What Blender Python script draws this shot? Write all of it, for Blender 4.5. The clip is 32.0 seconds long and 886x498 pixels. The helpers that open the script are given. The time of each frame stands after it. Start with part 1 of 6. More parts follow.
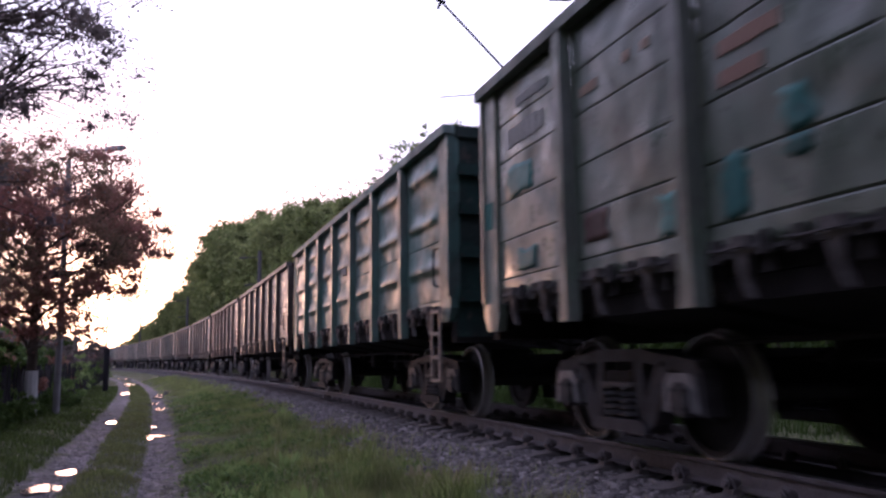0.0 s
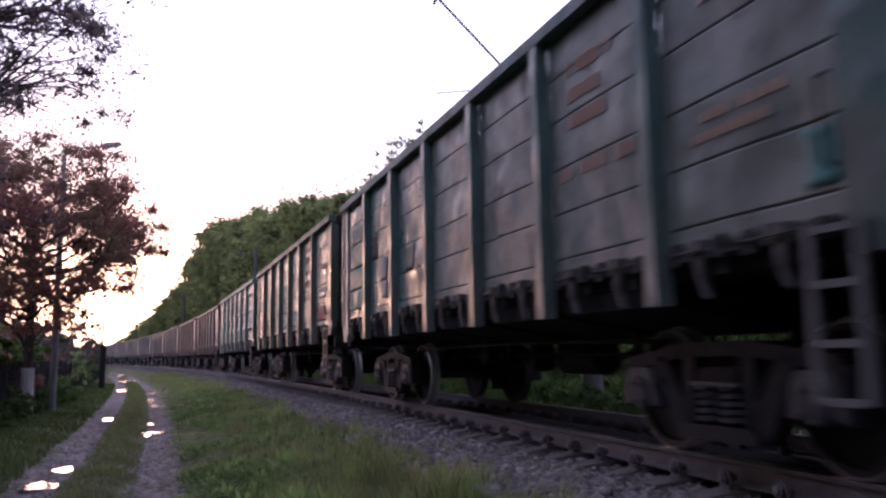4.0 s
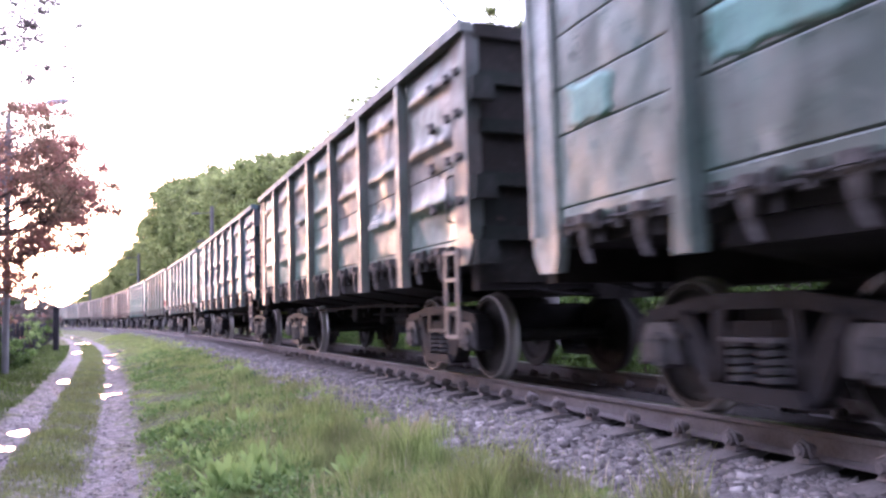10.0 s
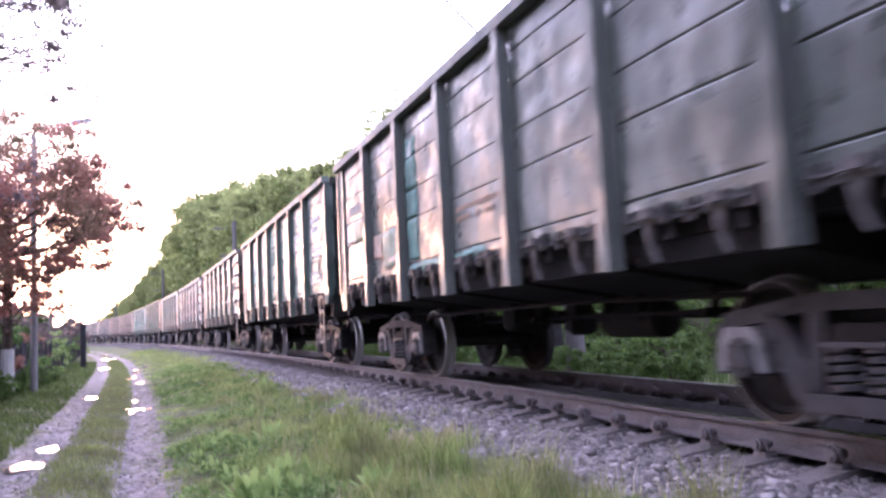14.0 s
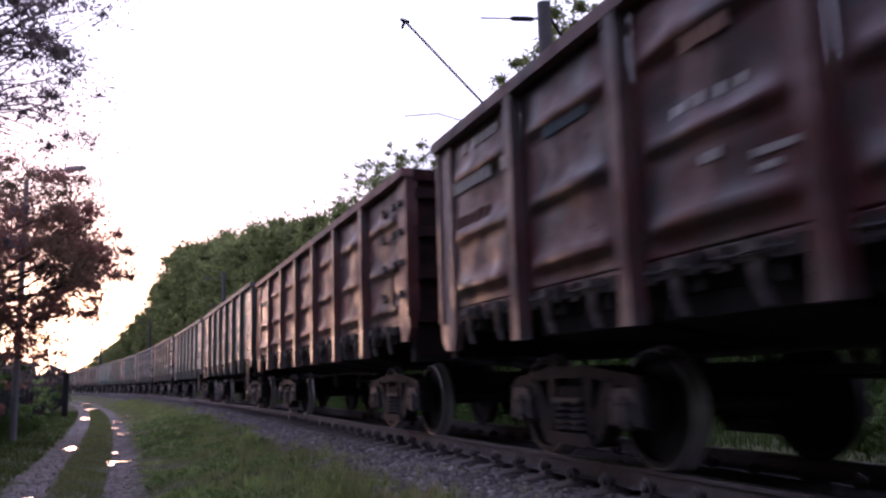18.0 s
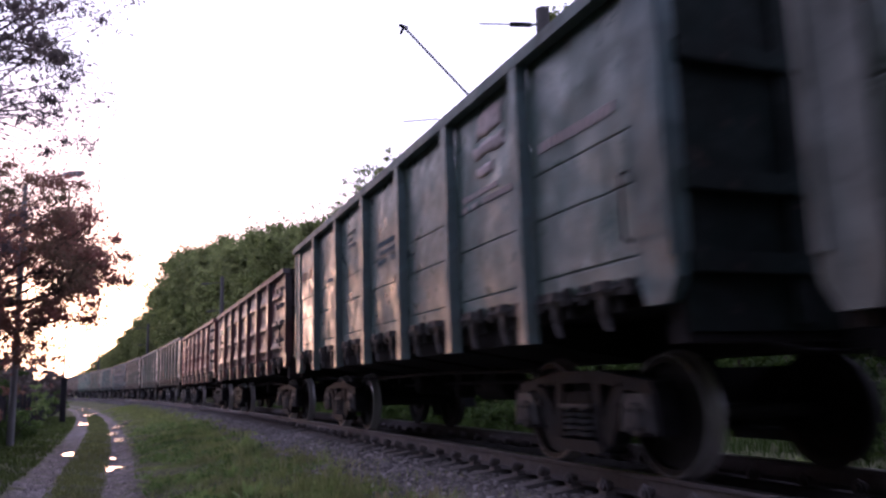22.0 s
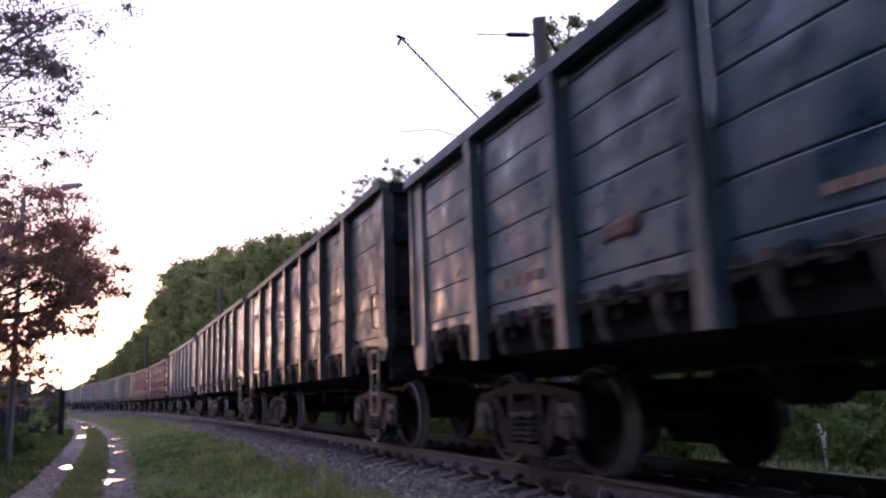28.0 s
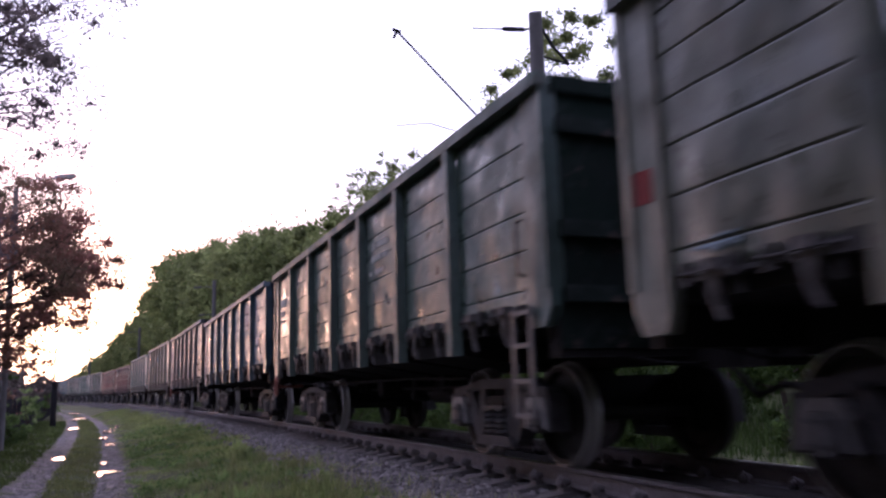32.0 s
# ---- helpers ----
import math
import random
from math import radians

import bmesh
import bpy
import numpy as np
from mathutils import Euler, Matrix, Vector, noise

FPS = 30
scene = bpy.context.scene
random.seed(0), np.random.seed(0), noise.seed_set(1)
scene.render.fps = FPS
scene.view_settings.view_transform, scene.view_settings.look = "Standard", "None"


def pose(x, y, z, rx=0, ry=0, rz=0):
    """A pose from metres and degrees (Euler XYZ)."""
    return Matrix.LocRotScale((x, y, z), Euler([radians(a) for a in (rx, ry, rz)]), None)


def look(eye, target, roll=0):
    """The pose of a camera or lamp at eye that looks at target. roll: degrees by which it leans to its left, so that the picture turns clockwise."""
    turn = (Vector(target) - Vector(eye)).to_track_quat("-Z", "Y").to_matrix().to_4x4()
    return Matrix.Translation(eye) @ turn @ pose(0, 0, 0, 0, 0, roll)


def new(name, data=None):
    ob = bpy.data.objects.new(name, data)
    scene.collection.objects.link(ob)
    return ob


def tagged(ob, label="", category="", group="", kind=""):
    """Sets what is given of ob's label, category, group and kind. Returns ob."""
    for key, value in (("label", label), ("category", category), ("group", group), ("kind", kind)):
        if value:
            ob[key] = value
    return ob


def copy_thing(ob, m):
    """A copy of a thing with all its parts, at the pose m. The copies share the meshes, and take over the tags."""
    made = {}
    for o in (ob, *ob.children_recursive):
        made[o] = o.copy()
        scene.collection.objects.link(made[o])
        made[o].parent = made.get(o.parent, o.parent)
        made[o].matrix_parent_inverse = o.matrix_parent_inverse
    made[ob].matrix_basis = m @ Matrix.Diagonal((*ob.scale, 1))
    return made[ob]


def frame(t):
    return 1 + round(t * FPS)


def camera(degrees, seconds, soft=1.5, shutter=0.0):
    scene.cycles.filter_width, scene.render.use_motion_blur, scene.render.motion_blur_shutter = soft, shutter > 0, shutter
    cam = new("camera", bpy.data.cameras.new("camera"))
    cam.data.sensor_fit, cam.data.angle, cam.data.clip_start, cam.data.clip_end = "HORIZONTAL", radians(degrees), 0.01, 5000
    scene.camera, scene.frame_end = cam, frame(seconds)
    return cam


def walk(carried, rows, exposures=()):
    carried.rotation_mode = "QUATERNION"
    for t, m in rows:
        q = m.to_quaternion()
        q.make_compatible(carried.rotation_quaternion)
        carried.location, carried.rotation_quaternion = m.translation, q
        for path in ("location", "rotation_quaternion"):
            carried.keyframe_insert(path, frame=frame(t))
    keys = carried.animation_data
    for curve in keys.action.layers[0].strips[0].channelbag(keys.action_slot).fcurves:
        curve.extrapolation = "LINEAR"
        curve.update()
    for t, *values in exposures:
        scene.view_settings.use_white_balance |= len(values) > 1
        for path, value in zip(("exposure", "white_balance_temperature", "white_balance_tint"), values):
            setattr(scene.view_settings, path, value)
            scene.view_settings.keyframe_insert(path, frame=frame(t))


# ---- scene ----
import functools

# Camera: held by hand beside the line, it only turns.
cam = camera(58.0, 32.0, soft=2.5, shutter=0.7)
PATH = [
    (0, 97.89, 0.71, -17.79),
    (0.5, 97.66, 0.73, -17.76),
    (1, 97.73, 0.81, -17.99),
    (1.5, 97.35, 0.77, -17.82),
    (2, 97.34, 0.71, -17.87),
    (2.5, 97.64, 0.75, -17.87),
    (4.5, 97.59, 0.96, -18.09),
    (5, 97.49, 1.23, -17.99),
    (5.5, 96.85, 0.91, -18.63),
    (6, 95.94, 0.64, -18.61),
    (6.5, 96.08, 1.14, -18.46),
    (7, 95.99, 1.89, -18.58),
    (7.5, 95.90, 2.24, -18.60),
    (8, 95.63, 1.82, -19.10),
    (8.5, 95.16, 1.33, -19.84),
    (9, 94.69, 1.46, -20.83),
    (9.5, 94.39, 1.71, -21.12),
    (10, 94.51, 1.62, -20.90),
    (10.5, 94.51, 1.83, -20.71),
    (11, 94.46, 1.79, -20.43),
    (11.5, 94.03, 1.72, -20.33),
    (12, 93.88, 2.03, -20.07),
    (12.5, 93.25, 2.01, -19.81),
    (13, 92.67, 1.64, -20.76),
    (13.5, 93.53, 2.46, -20.00),
    (15.5, 100.03, 2.00, -17.41),
    (16, 100.35, 2.02, -17.40),
    (16.5, 99.85, 1.82, -18.55),
    (17, 99.73, 1.66, -19.46),
    (17.5, 99.65, 1.53, -19.43),
    (18, 99.15, 1.63, -20.11),
    (18.5, 99.12, 1.63, -20.51),
    (19, 99.19, 1.66, -20.25),
    (19.5, 99.20, 1.64, -20.16),
    (20, 99.55, 1.55, -20.15),
    (20.5, 99.54, 1.58, -20.40),
    (21, 99.84, 1.74, -20.33),
    (21.5, 99.83, 1.62, -20.40),
    (22, 99.53, 1.63, -20.21),
    (22.5, 99.38, 1.73, -20.34),
    (23, 99.22, 1.62, -20.49),
    (23.5, 99.27, 1.64, -20.59),
    (24, 99.19, 1.75, -20.62),
    (24.5, 99.22, 1.86, -20.61),
    (25, 99.45, 1.62, -20.45),
    (25.5, 99.42, 1.59, -20.46),
    (26, 99.48, 1.73, -20.39),
    (26.5, 99.74, 1.93, -20.28),
    (28.5, 100.27, 1.91, -20.24),
    (29, 100.13, 1.76, -20.23),
    (29.5, 100.08, 1.68, -20.28),
    (30, 99.92, 1.63, -20.66),
    (30.5, 99.93, 1.60, -20.44),
    (31, 99.92, 1.47, -20.53),
    (31.5, 99.82, 1.49, -20.59),
    (32, 99.80, 1.63, -20.74),
]
EXPOSURES = [(t, ev, 5130, 21.5) for t, ev in ((0.0, 0.37), (4.5, 0.4), (5.2, 0.58), (6.0, 1.08), (7.5, 1.61), (9.0, 2.39), (13.5, 2.66), (15.5, 1.1), (16.5, 0.27), (32.0, 0.5))]
walk(cam, [(t, pose(0, 0, 0.77, rx, ry, rz)) for t, rx, ry, rz in PATH], EXPOSURES)

# World: hazy evening sky, the sun low behind the far trees.
SUN_AZ, SUN_EL = 5.0, 3.1
world = bpy.data.worlds.new("evening_sky")
scene.world = world
world.use_nodes = True
wn = world.node_tree.nodes
sky = wn.new("ShaderNodeTexSky")
sky.sky_type = 'NISHITA'
sky.sun_disc = False
sky.sun_elevation = radians(SUN_EL)
sky.sun_rotation = radians(-SUN_AZ)
sky.air_density, sky.dust_density, sky.ozone_density = 1.0, 3.0, 1.0
wn["Background"].inputs["Strength"].default_value = 0.15
veil = wn.new("ShaderNodeHueSaturation")          # thin cloud takes most of the colour out
veil.inputs["Saturation"].default_value, veil.inputs["Value"].default_value = 0.8, 0.36
haze = wn.new("ShaderNodeMix")
haze.data_type, haze.blend_type = 'RGBA', 'ADD'
haze.inputs["Factor"].default_value = 1.0
# the cloud veil is brightest round the sunset and dim in the east
tcw = wn.new("ShaderNodeTexCoord")
toward = wn.new("ShaderNodeVectorMath")
toward.operation = 'DOT_PRODUCT'
SQUASH = 1.9                                      # the glow lies flat along the horizon
toward.inputs[1].default_value = Vector((-math.sin(radians(SUN_AZ)), math.cos(radians(SUN_AZ)), SQUASH * math.tan(radians(SUN_EL)))).normalized()
flat_way, unit_way = wn.new("ShaderNodeVectorMath"), wn.new("ShaderNodeVectorMath")
flat_way.operation, unit_way.operation = 'MULTIPLY', 'NORMALIZE'
flat_way.inputs[1].default_value = (1, 1, SQUASH)
world.node_tree.links.new(tcw.outputs["Generated"], flat_way.inputs[0])
world.node_tree.links.new(flat_way.outputs["Vector"], unit_way.inputs[0])
world.node_tree.links.new(unit_way.outputs["Vector"], toward.inputs[0])
half = wn.new("ShaderNodeMath")
half.operation = 'MULTIPLY_ADD'
half.inputs[1].default_value, half.inputs[2].default_value = 0.5, 0.5
world.node_tree.links.new(toward.outputs["Value"], half.inputs[0])
glow = wn.new("ShaderNodeValToRGB")
glow.color_ramp.interpolation = 'EASE'
for p, c in ((0.0, (0.085, 0.074, 0.088)), (0.5, (0.80, 0.71, 0.80)), (0.72, (1.22, 1.09, 1.22)), (0.93, (1.22, 1.04, 1.08)), (0.972, (1.42, 0.97, 0.86)), (0.993, (2.5, 1.3, 0.85)), (0.999, (8.0, 4.2, 2.0))):
    el = glow.color_ramp.elements[0] if p == 0.0 else glow.color_ramp.elements.new(p)
    el.position, el.color = p, (*c, 1)
glow.color_ramp.elements.remove(glow.color_ramp.elements[-1])
world.node_tree.links.new(half.outputs[0], glow.inputs["Fac"])
scale = wn.new("ShaderNodeVectorMath")
scale.operation = 'SCALE'
scale.inputs["Scale"].default_value = 7.0
world.node_tree.links.new(glow.outputs["Color"], scale.inputs[0])
world.node_tree.links.new(scale.outputs["Vector"], haze.inputs["B"])
world.node_tree.links.new(sky.outputs["Color"], veil.inputs["Color"])
world.node_tree.links.new(veil.outputs["Color"], haze.inputs["A"])
world.node_tree.links.new(haze.outputs["Result"], wn["Background"].inputs["Color"])
sun = new("sun", bpy.data.lights.new("sun", 'SUN'))
sun.data.energy, sun.data.angle, sun.data.color = 0.3, radians(10), (1.0, 0.5, 0.28)
sun.matrix_world = look((0, 0, 0), (math.sin(radians(SUN_AZ)) * math.cos(radians(SUN_EL)),
                                    -math.cos(radians(SUN_AZ)) * math.cos(radians(SUN_EL)),
                                    -math.sin(radians(SUN_EL))))

# The line: its centre is an arc that bends to the left. s runs along it, u to the right of it.
TC, RAD = 4.665, 770.0


def at(s, u=0.0, z=0.0):
    a = s / RAD
    return Vector((TC - RAD + (RAD + u) * math.cos(a), (RAD + u) * math.sin(a), z))


def on_line(s, u=0.0, z=0.0, turn=0.0):
    p = at(s, u, z)
    return pose(p.x, p.y, p.z, 0, 0, math.degrees(s / RAD) + turn)


# ---- materials ----
def material(name):
    m = bpy.data.materials.new(name)
    m.use_nodes = True
    t = m.node_tree
    return m, t.nodes, t.links, t.nodes["Principled BSDF"]


def noise_node(n, l, scale, detail=4.0, rough=0.55, space="Object", stretch=None, warp=0.0, shift=0.0):
    tc = n.new("ShaderNodeTexCoord")
    x = n.new("ShaderNodeTexNoise")
    x.inputs["Scale"].default_value, x.inputs["Detail"].default_value = scale, detail
    x.inputs["Roughness"].default_value, x.inputs["Distortion"].default_value = rough, warp
    if stretch or shift:
        mp = n.new("ShaderNodeMapping")
        mp.inputs["Scale"].default_value = stretch or (1, 1, 1)
        mp.inputs["Location"].default_value = (0, shift, 0.37 * shift)
        l.new(tc.outputs[space], mp.inputs["Vector"])
        l.new(mp.outputs["Vector"], x.inputs["Vector"])
    else:
        l.new(tc.outputs[space], x.inputs["Vector"])
    return x.outputs["Fac"]


def ramp(n, l, fac, stops):
    r = n.new("ShaderNodeValToRGB")
    e = r.color_ramp.elements
    while len(e) < len(stops):
        e.new(0.5)
    for el, (p, c) in zip(e, stops):
        el.position, el.color = p, (*c, 1) if len(c) == 3 else c
    l.new(fac, r.inputs["Fac"])
    return r.outputs["Color"]


def mix(n, l, fac, a, b, kind='MIX'):
    m = n.new("ShaderNodeMix")
    m.data_type, m.blend_type = 'RGBA', kind
    for sock, v in ((m.inputs["Factor"], fac), (m.inputs["A"], a), (m.inputs["B"], b)):
        if isinstance(v, (int, float)):
            sock.default_value = v
        elif isinstance(v, tuple):
            sock.default_value = (*v, 1)
        else:
            l.new(v, sock)
    return m.outputs["Result"]


def bump(n, l, p, height, strength=0.4, dist=0.02):
    b = n.new("ShaderNodeBump")
    b.inputs["Strength"].default_value, b.inputs["Distance"].default_value = strength, dist
    l.new(height, b.inputs["Height"])
    l.new(b.outputs["Normal"], p.inputs["Normal"])


def plain(name, base, dark, rough=0.6, metal=0.0, scale=6.0, bumps=0.3, spread=0.25):
    """Weathered surface of one colour: grain, stains, relief."""
    m, n, l, p = material(name)
    a = noise_node(n, l, scale, 6.0)
    b = noise_node(n, l, scale * 9, 3.0)
    c = ramp(n, l, a, [(0.5 - spread, dark), (0.5 + spread, base)])
    c = mix(n, l, 0.35, c, ramp(n, l, b, [(0.3, dark), (0.7, base)]))
    l.new(c, p.inputs["Base Color"])
    p.inputs["Roughness"].default_value, p.inputs["Metallic"].default_value = rough, metal
    p.inputs["Specular IOR Level"].default_value = 0.5 if rough < 0.5 else 0.1
    if bumps:
        bump(n, l, p, b, bumps, 0.01)
    return m


PAINTS = [0]


def paint(name, base, second, rust=(0.10, 0.07, 0.06), wear=0.5, rough=0.38, dirt=None, band=None, gloss=0.2):
    """Old wagon paint: two coats showing, streaks of dirt, rust blooms, dented sheet."""
    m, n, l, p = material(name)
    info = n.new("ShaderNodeObjectInfo")
    PAINTS[0] += 1
    off = 7.3 * PAINTS[0]
    dirt = dirt or tuple(0.42 * v + 0.016 for v in base)
    big = noise_node(n, l, 0.9, 3.0, 0.5, warp=0.6, shift=off)
    c = ramp(n, l, big, [(0.47, base), (0.56, second)])
    if band:                                      # another coat up to a ragged height
        low, col, ragged = band
        tc = n.new("ShaderNodeTexCoord")
        sep = n.new("ShaderNodeSeparateXYZ")
        l.new(tc.outputs["Object"], sep.inputs["Vector"])
        nn = noise_node(n, l, 1.1, 2.0, 0.5)
        ad = n.new("ShaderNodeMath")
        ad.operation = 'MULTIPLY_ADD'
        l.new(nn, ad.inputs[0])
        ad.inputs[1].default_value = ragged
        l.new(sep.outputs["Z"], ad.inputs[2])
        mr = n.new("ShaderNodeMapRange")
        mr.inputs["From Min"].default_value, mr.inputs["From Max"].default_value = low + 0.5 * ragged - 0.02, low + 0.5 * ragged + 0.02
        mr.inputs["To Min"].default_value, mr.inputs["To Max"].default_value = 1, 0
        l.new(ad.outputs[0], mr.inputs["Value"])
        c = mix(n, l, mr.outputs["Result"], c, col)
    scuff = noise_node(n, l, 1.7, 7.0, 0.68, warp=0.8, shift=off + 3)
    c = mix(n, l, ramp(n, l, scuff, [(0.5, (0, 0, 0)), (0.72, (0.32, 0.32, 0.32))]), c, tuple(0.8 * v + 0.07 for v in base))
    blotch = noise_node(n, l, 5.5, 5.0, 0.62, warp=1.2, shift=off + 5)
    c = mix(n, l, ramp(n, l, blotch, [(0.36, (0.5, 0.5, 0.5)), (0.5, (0, 0, 0))]), c, tuple(0.5 * v + 0.006 for v in second))
    c = mix(n, l, ramp(n, l, blotch, [(0.56, (0, 0, 0)), (0.68, (0.4, 0.4, 0.4))]), c, tuple(1.25 * v + 0.02 for v in base))
    streak = noise_node(n, l, 3.0, 5.0, 0.6, stretch=(1, 3.5, 0.5), shift=off)
    c = mix(n, l, ramp(n, l, streak, [(0.42, (0, 0, 0)), (0.75, (0.6, 0.6, 0.6))]), c, dirt)
    spots = noise_node(n, l, 4.2, 8.0, 0.7, shift=off)
    c = mix(n, l, ramp(n, l, spots, [(0.66 - 0.14 * wear, (0, 0, 0)), (0.74, (1, 1, 1))]), c, rust)
    shade = n.new("ShaderNodeMapRange")
    shade.inputs["To Min"].default_value, shade.inputs["To Max"].default_value = 0.8, 1.15
    l.new(info.outputs["Random"], shade.inputs["Value"])
    hsv = n.new("ShaderNodeHueSaturation")
    l.new(shade.outputs["Result"], hsv.inputs["Value"])
    l.new(c, hsv.inputs["Color"])
    l.new(hsv.outputs["Color"], p.inputs["Base Color"])
    r = ramp(n, l, spots, [(0.35, (rough,) * 3), (0.75, (0.75,) * 3)])
    l.new(r, p.inputs["Roughness"])
    p.inputs["Specular IOR Level"].default_value = gloss
    waves = noise_node(n, l, 1.7, 1.6, 0.45, shift=off)
    bump(n, l, p, waves, 0.55, 0.12)
    return m


M_RAIL = plain("rail_steel", (0.2, 0.178, 0.178), (0.11, 0.095, 0.094), 0.75, 0.0, 5)
M_RAILTOP = plain("rail_head", (0.45, 0.43, 0.42), (0.28, 0.26, 0.25), 0.28, 1.0, 5)
M_CONCRETE = plain("sleeper_concrete", (0.2, 0.182, 0.178), (0.085, 0.076, 0.074), 0.9, 0, 7, 0.5)
M_SPRING = plain("spring_steel", (0.085, 0.083, 0.087), (0.035, 0.034, 0.036), 0.6, 0.0, 9)
M_POLE = plain("pole_concrete", (0.15, 0.14, 0.138), (0.085, 0.078, 0.076), 0.85, 0, 3, 0.4)
M_LAMPPOLE = plain("pale_concrete", (0.3, 0.29, 0.3), (0.2, 0.19, 0.2), 0.85, 0, 3, 0.4)
M_BLACK = plain("black_running_gear", (0.028, 0.025, 0.025), (0.011, 0.010, 0.010), 0.8, 0.0, 5)
M_BOGIE = plain("cast_bogie", (0.034, 0.033, 0.037), (0.013, 0.012, 0.013), 0.65, 0.0, 6)
M_DUSTY = plain("dusty_bogie", (0.085, 0.08, 0.084), (0.03, 0.028, 0.029), 0.7, 0.0, 6)
M_BRAKE = plain("sooty_brake_gear", (0.026, 0.023, 0.022), (0.010, 0.009, 0.009), 0.85, 0.0, 7)
M_PALEBOX = plain("worn_pale_axle_box", (0.34, 0.33, 0.34), (0.09, 0.085, 0.085), 0.55, 0.1, 9)
M_AXLEBOX = plain("axle_box", (0.14, 0.135, 0.14), (0.05, 0.046, 0.045), 0.6, 0.2, 9)
M_WHEEL = plain("wheel_steel", (0.045, 0.041, 0.04), (0.02, 0.018, 0.017), 0.6, 0.1, 6)
M_TREAD = plain("wheel_tread", (0.6, 0.58, 0.57), (0.4, 0.38, 0.37), 0.32, 0.5, 6)
M_GREYPAINT = plain("grey_paint", (0.17, 0.17, 0.175), (0.08, 0.075, 0.075), 0.5, 0.1, 6)
M_HOOK = plain("hook_iron", (0.14, 0.13, 0.128), (0.038, 0.034, 0.032), 0.7, 0.0, 7)
M_HINGE = plain("grimy_hinges", (0.075, 0.07, 0.069), (0.02, 0.018, 0.017), 0.75, 0.0, 9)
M_WATER = plain("puddle_water", (0.13, 0.115, 0.115), (0.08, 0.07, 0.07), 0.1, 0, 2, 0.12)
M_WHITE = plain("old_white_lettering", (0.62, 0.60, 0.56), (0.40, 0.38, 0.36), 0.6, 0, 9)
M_BARK = plain("bark", (0.11, 0.085, 0.07), (0.045, 0.035, 0.03), 0.9, 0, 5, 0.8)
M_STONE = None
M_REDWHEEL = plain("red_brake_wheel", (0.2, 0.075, 0.055), (0.09, 0.04, 0.035), 0.6, 0.1, 8)
M_LAMPGREY = plain("galvanised_steel", (0.45, 0.47, 0.5), (0.32, 0.33, 0.35), 0.45, 0.6, 6)
M_TUBE = plain("grey_tube", (0.3, 0.3, 0.31), (0.24, 0.24, 0.25), 0.6, 0, 2, 0.0)
M_FENCE = plain("dark_fence_board", (0.035, 0.032, 0.036), (0.015, 0.014, 0.016), 0.85, 0, 6, 0.5)


def leaf_material(name, a, b, trans=0.35, other=None, patch_scale=0.35):
    m, n, l, p = material(name)
    geo = n.new("ShaderNodeNewGeometry")
    c = ramp(n, l, geo.outputs["Random Per Island"], [(0.0, a), (1.0, b)])
    big = noise_node(n, l, patch_scale, 2.0)
    c = mix(n, l, ramp(n, l, big, [(0.35, (0, 0, 0)), (0.65, (0.75, 0.75, 0.75))]), c, other or tuple(0.7 * v for v in a))
    l.new(c, p.inputs["Base Color"])
    p.inputs["Roughness"].default_value = 0.6
    p.inputs["Specular IOR Level"].default_value = 0.15
    tr = n.new("ShaderNodeBsdfTranslucent")
    l.new(c, tr.inputs["Color"])
    mx = n.new("ShaderNodeMixShader")
    mx.inputs["Fac"].default_value = trans
    l.new(p.outputs["BSDF"], mx.inputs[1])
    l.new(tr.outputs["BSDF"], mx.inputs[2])
    l.new(mx.outputs["Shader"], n["Material Output"].inputs["Surface"])
    return m


def stone_material():
    m, n, l, p = material("ballast_stone")
    geo = n.new("ShaderNodeNewGeometry")
    c = ramp(n, l, geo.outputs["Random Per Island"], [(0.0, (0.028, 0.023, 0.022)), (0.45, (0.098, 0.085, 0.083)), (0.82, (0.19, 0.168, 0.165)), (1.0, (0.38, 0.345, 0.337))])
    g = noise_node(n, l, 40, 4.0)
    c = mix(n, l, 0.35, c, ramp(n, l, g, [(0.3, (0.06, 0.052, 0.05)), (0.7, (0.27, 0.245, 0.238))]))
    l.new(c, p.inputs["Base Color"])
    p.inputs["Roughness"].default_value = 0.85
    bump(n, l, p, g, 0.5, 0.01)
    return m


M_STONE = stone_material()
M_LEAF = leaf_material("green_leaves", (0.13, 0.16, 0.05), (0.29, 0.335, 0.12), 0.65, (0.16, 0.165, 0.075))
M_SHRUB = leaf_material("dark_green_leaves", (0.05, 0.085, 0.022), (0.12, 0.17, 0.045), 0.5)
M_LEAFRED = leaf_material("reddish_leaves", (0.2, 0.10, 0.085), (0.42, 0.18, 0.155), 0.65, (0.15, 0.155, 0.08), 0.45)
M_LEAFDULL = leaf_material("dull_leaves", (0.10, 0.09, 0.08), (0.22, 0.19, 0.16), 0.55, (0.16, 0.11, 0.12), 0.6)
M_STRAW = leaf_material("dry_stems", (0.32, 0.29, 0.18), (0.58, 0.53, 0.36), 0.4)
M_WHITEWASH = plain("whitewash", (0.62, 0.61, 0.6), (0.38, 0.36, 0.34), 0.85, 0, 7, 0.5)
M_GRASS = leaf_material("grass_blades", (0.13, 0.185, 0.05), (0.43, 0.5, 0.19), 0.6, (0.195, 0.195, 0.095), 1.7)
# verge grass darkened: the shade of trees and fence is in its colour
M_GRASSSHADE = leaf_material("shaded_verge_blades", (0.05, 0.075, 0.02), (0.14, 0.185, 0.053), 0.5, (0.072, 0.09, 0.031), 1.3)
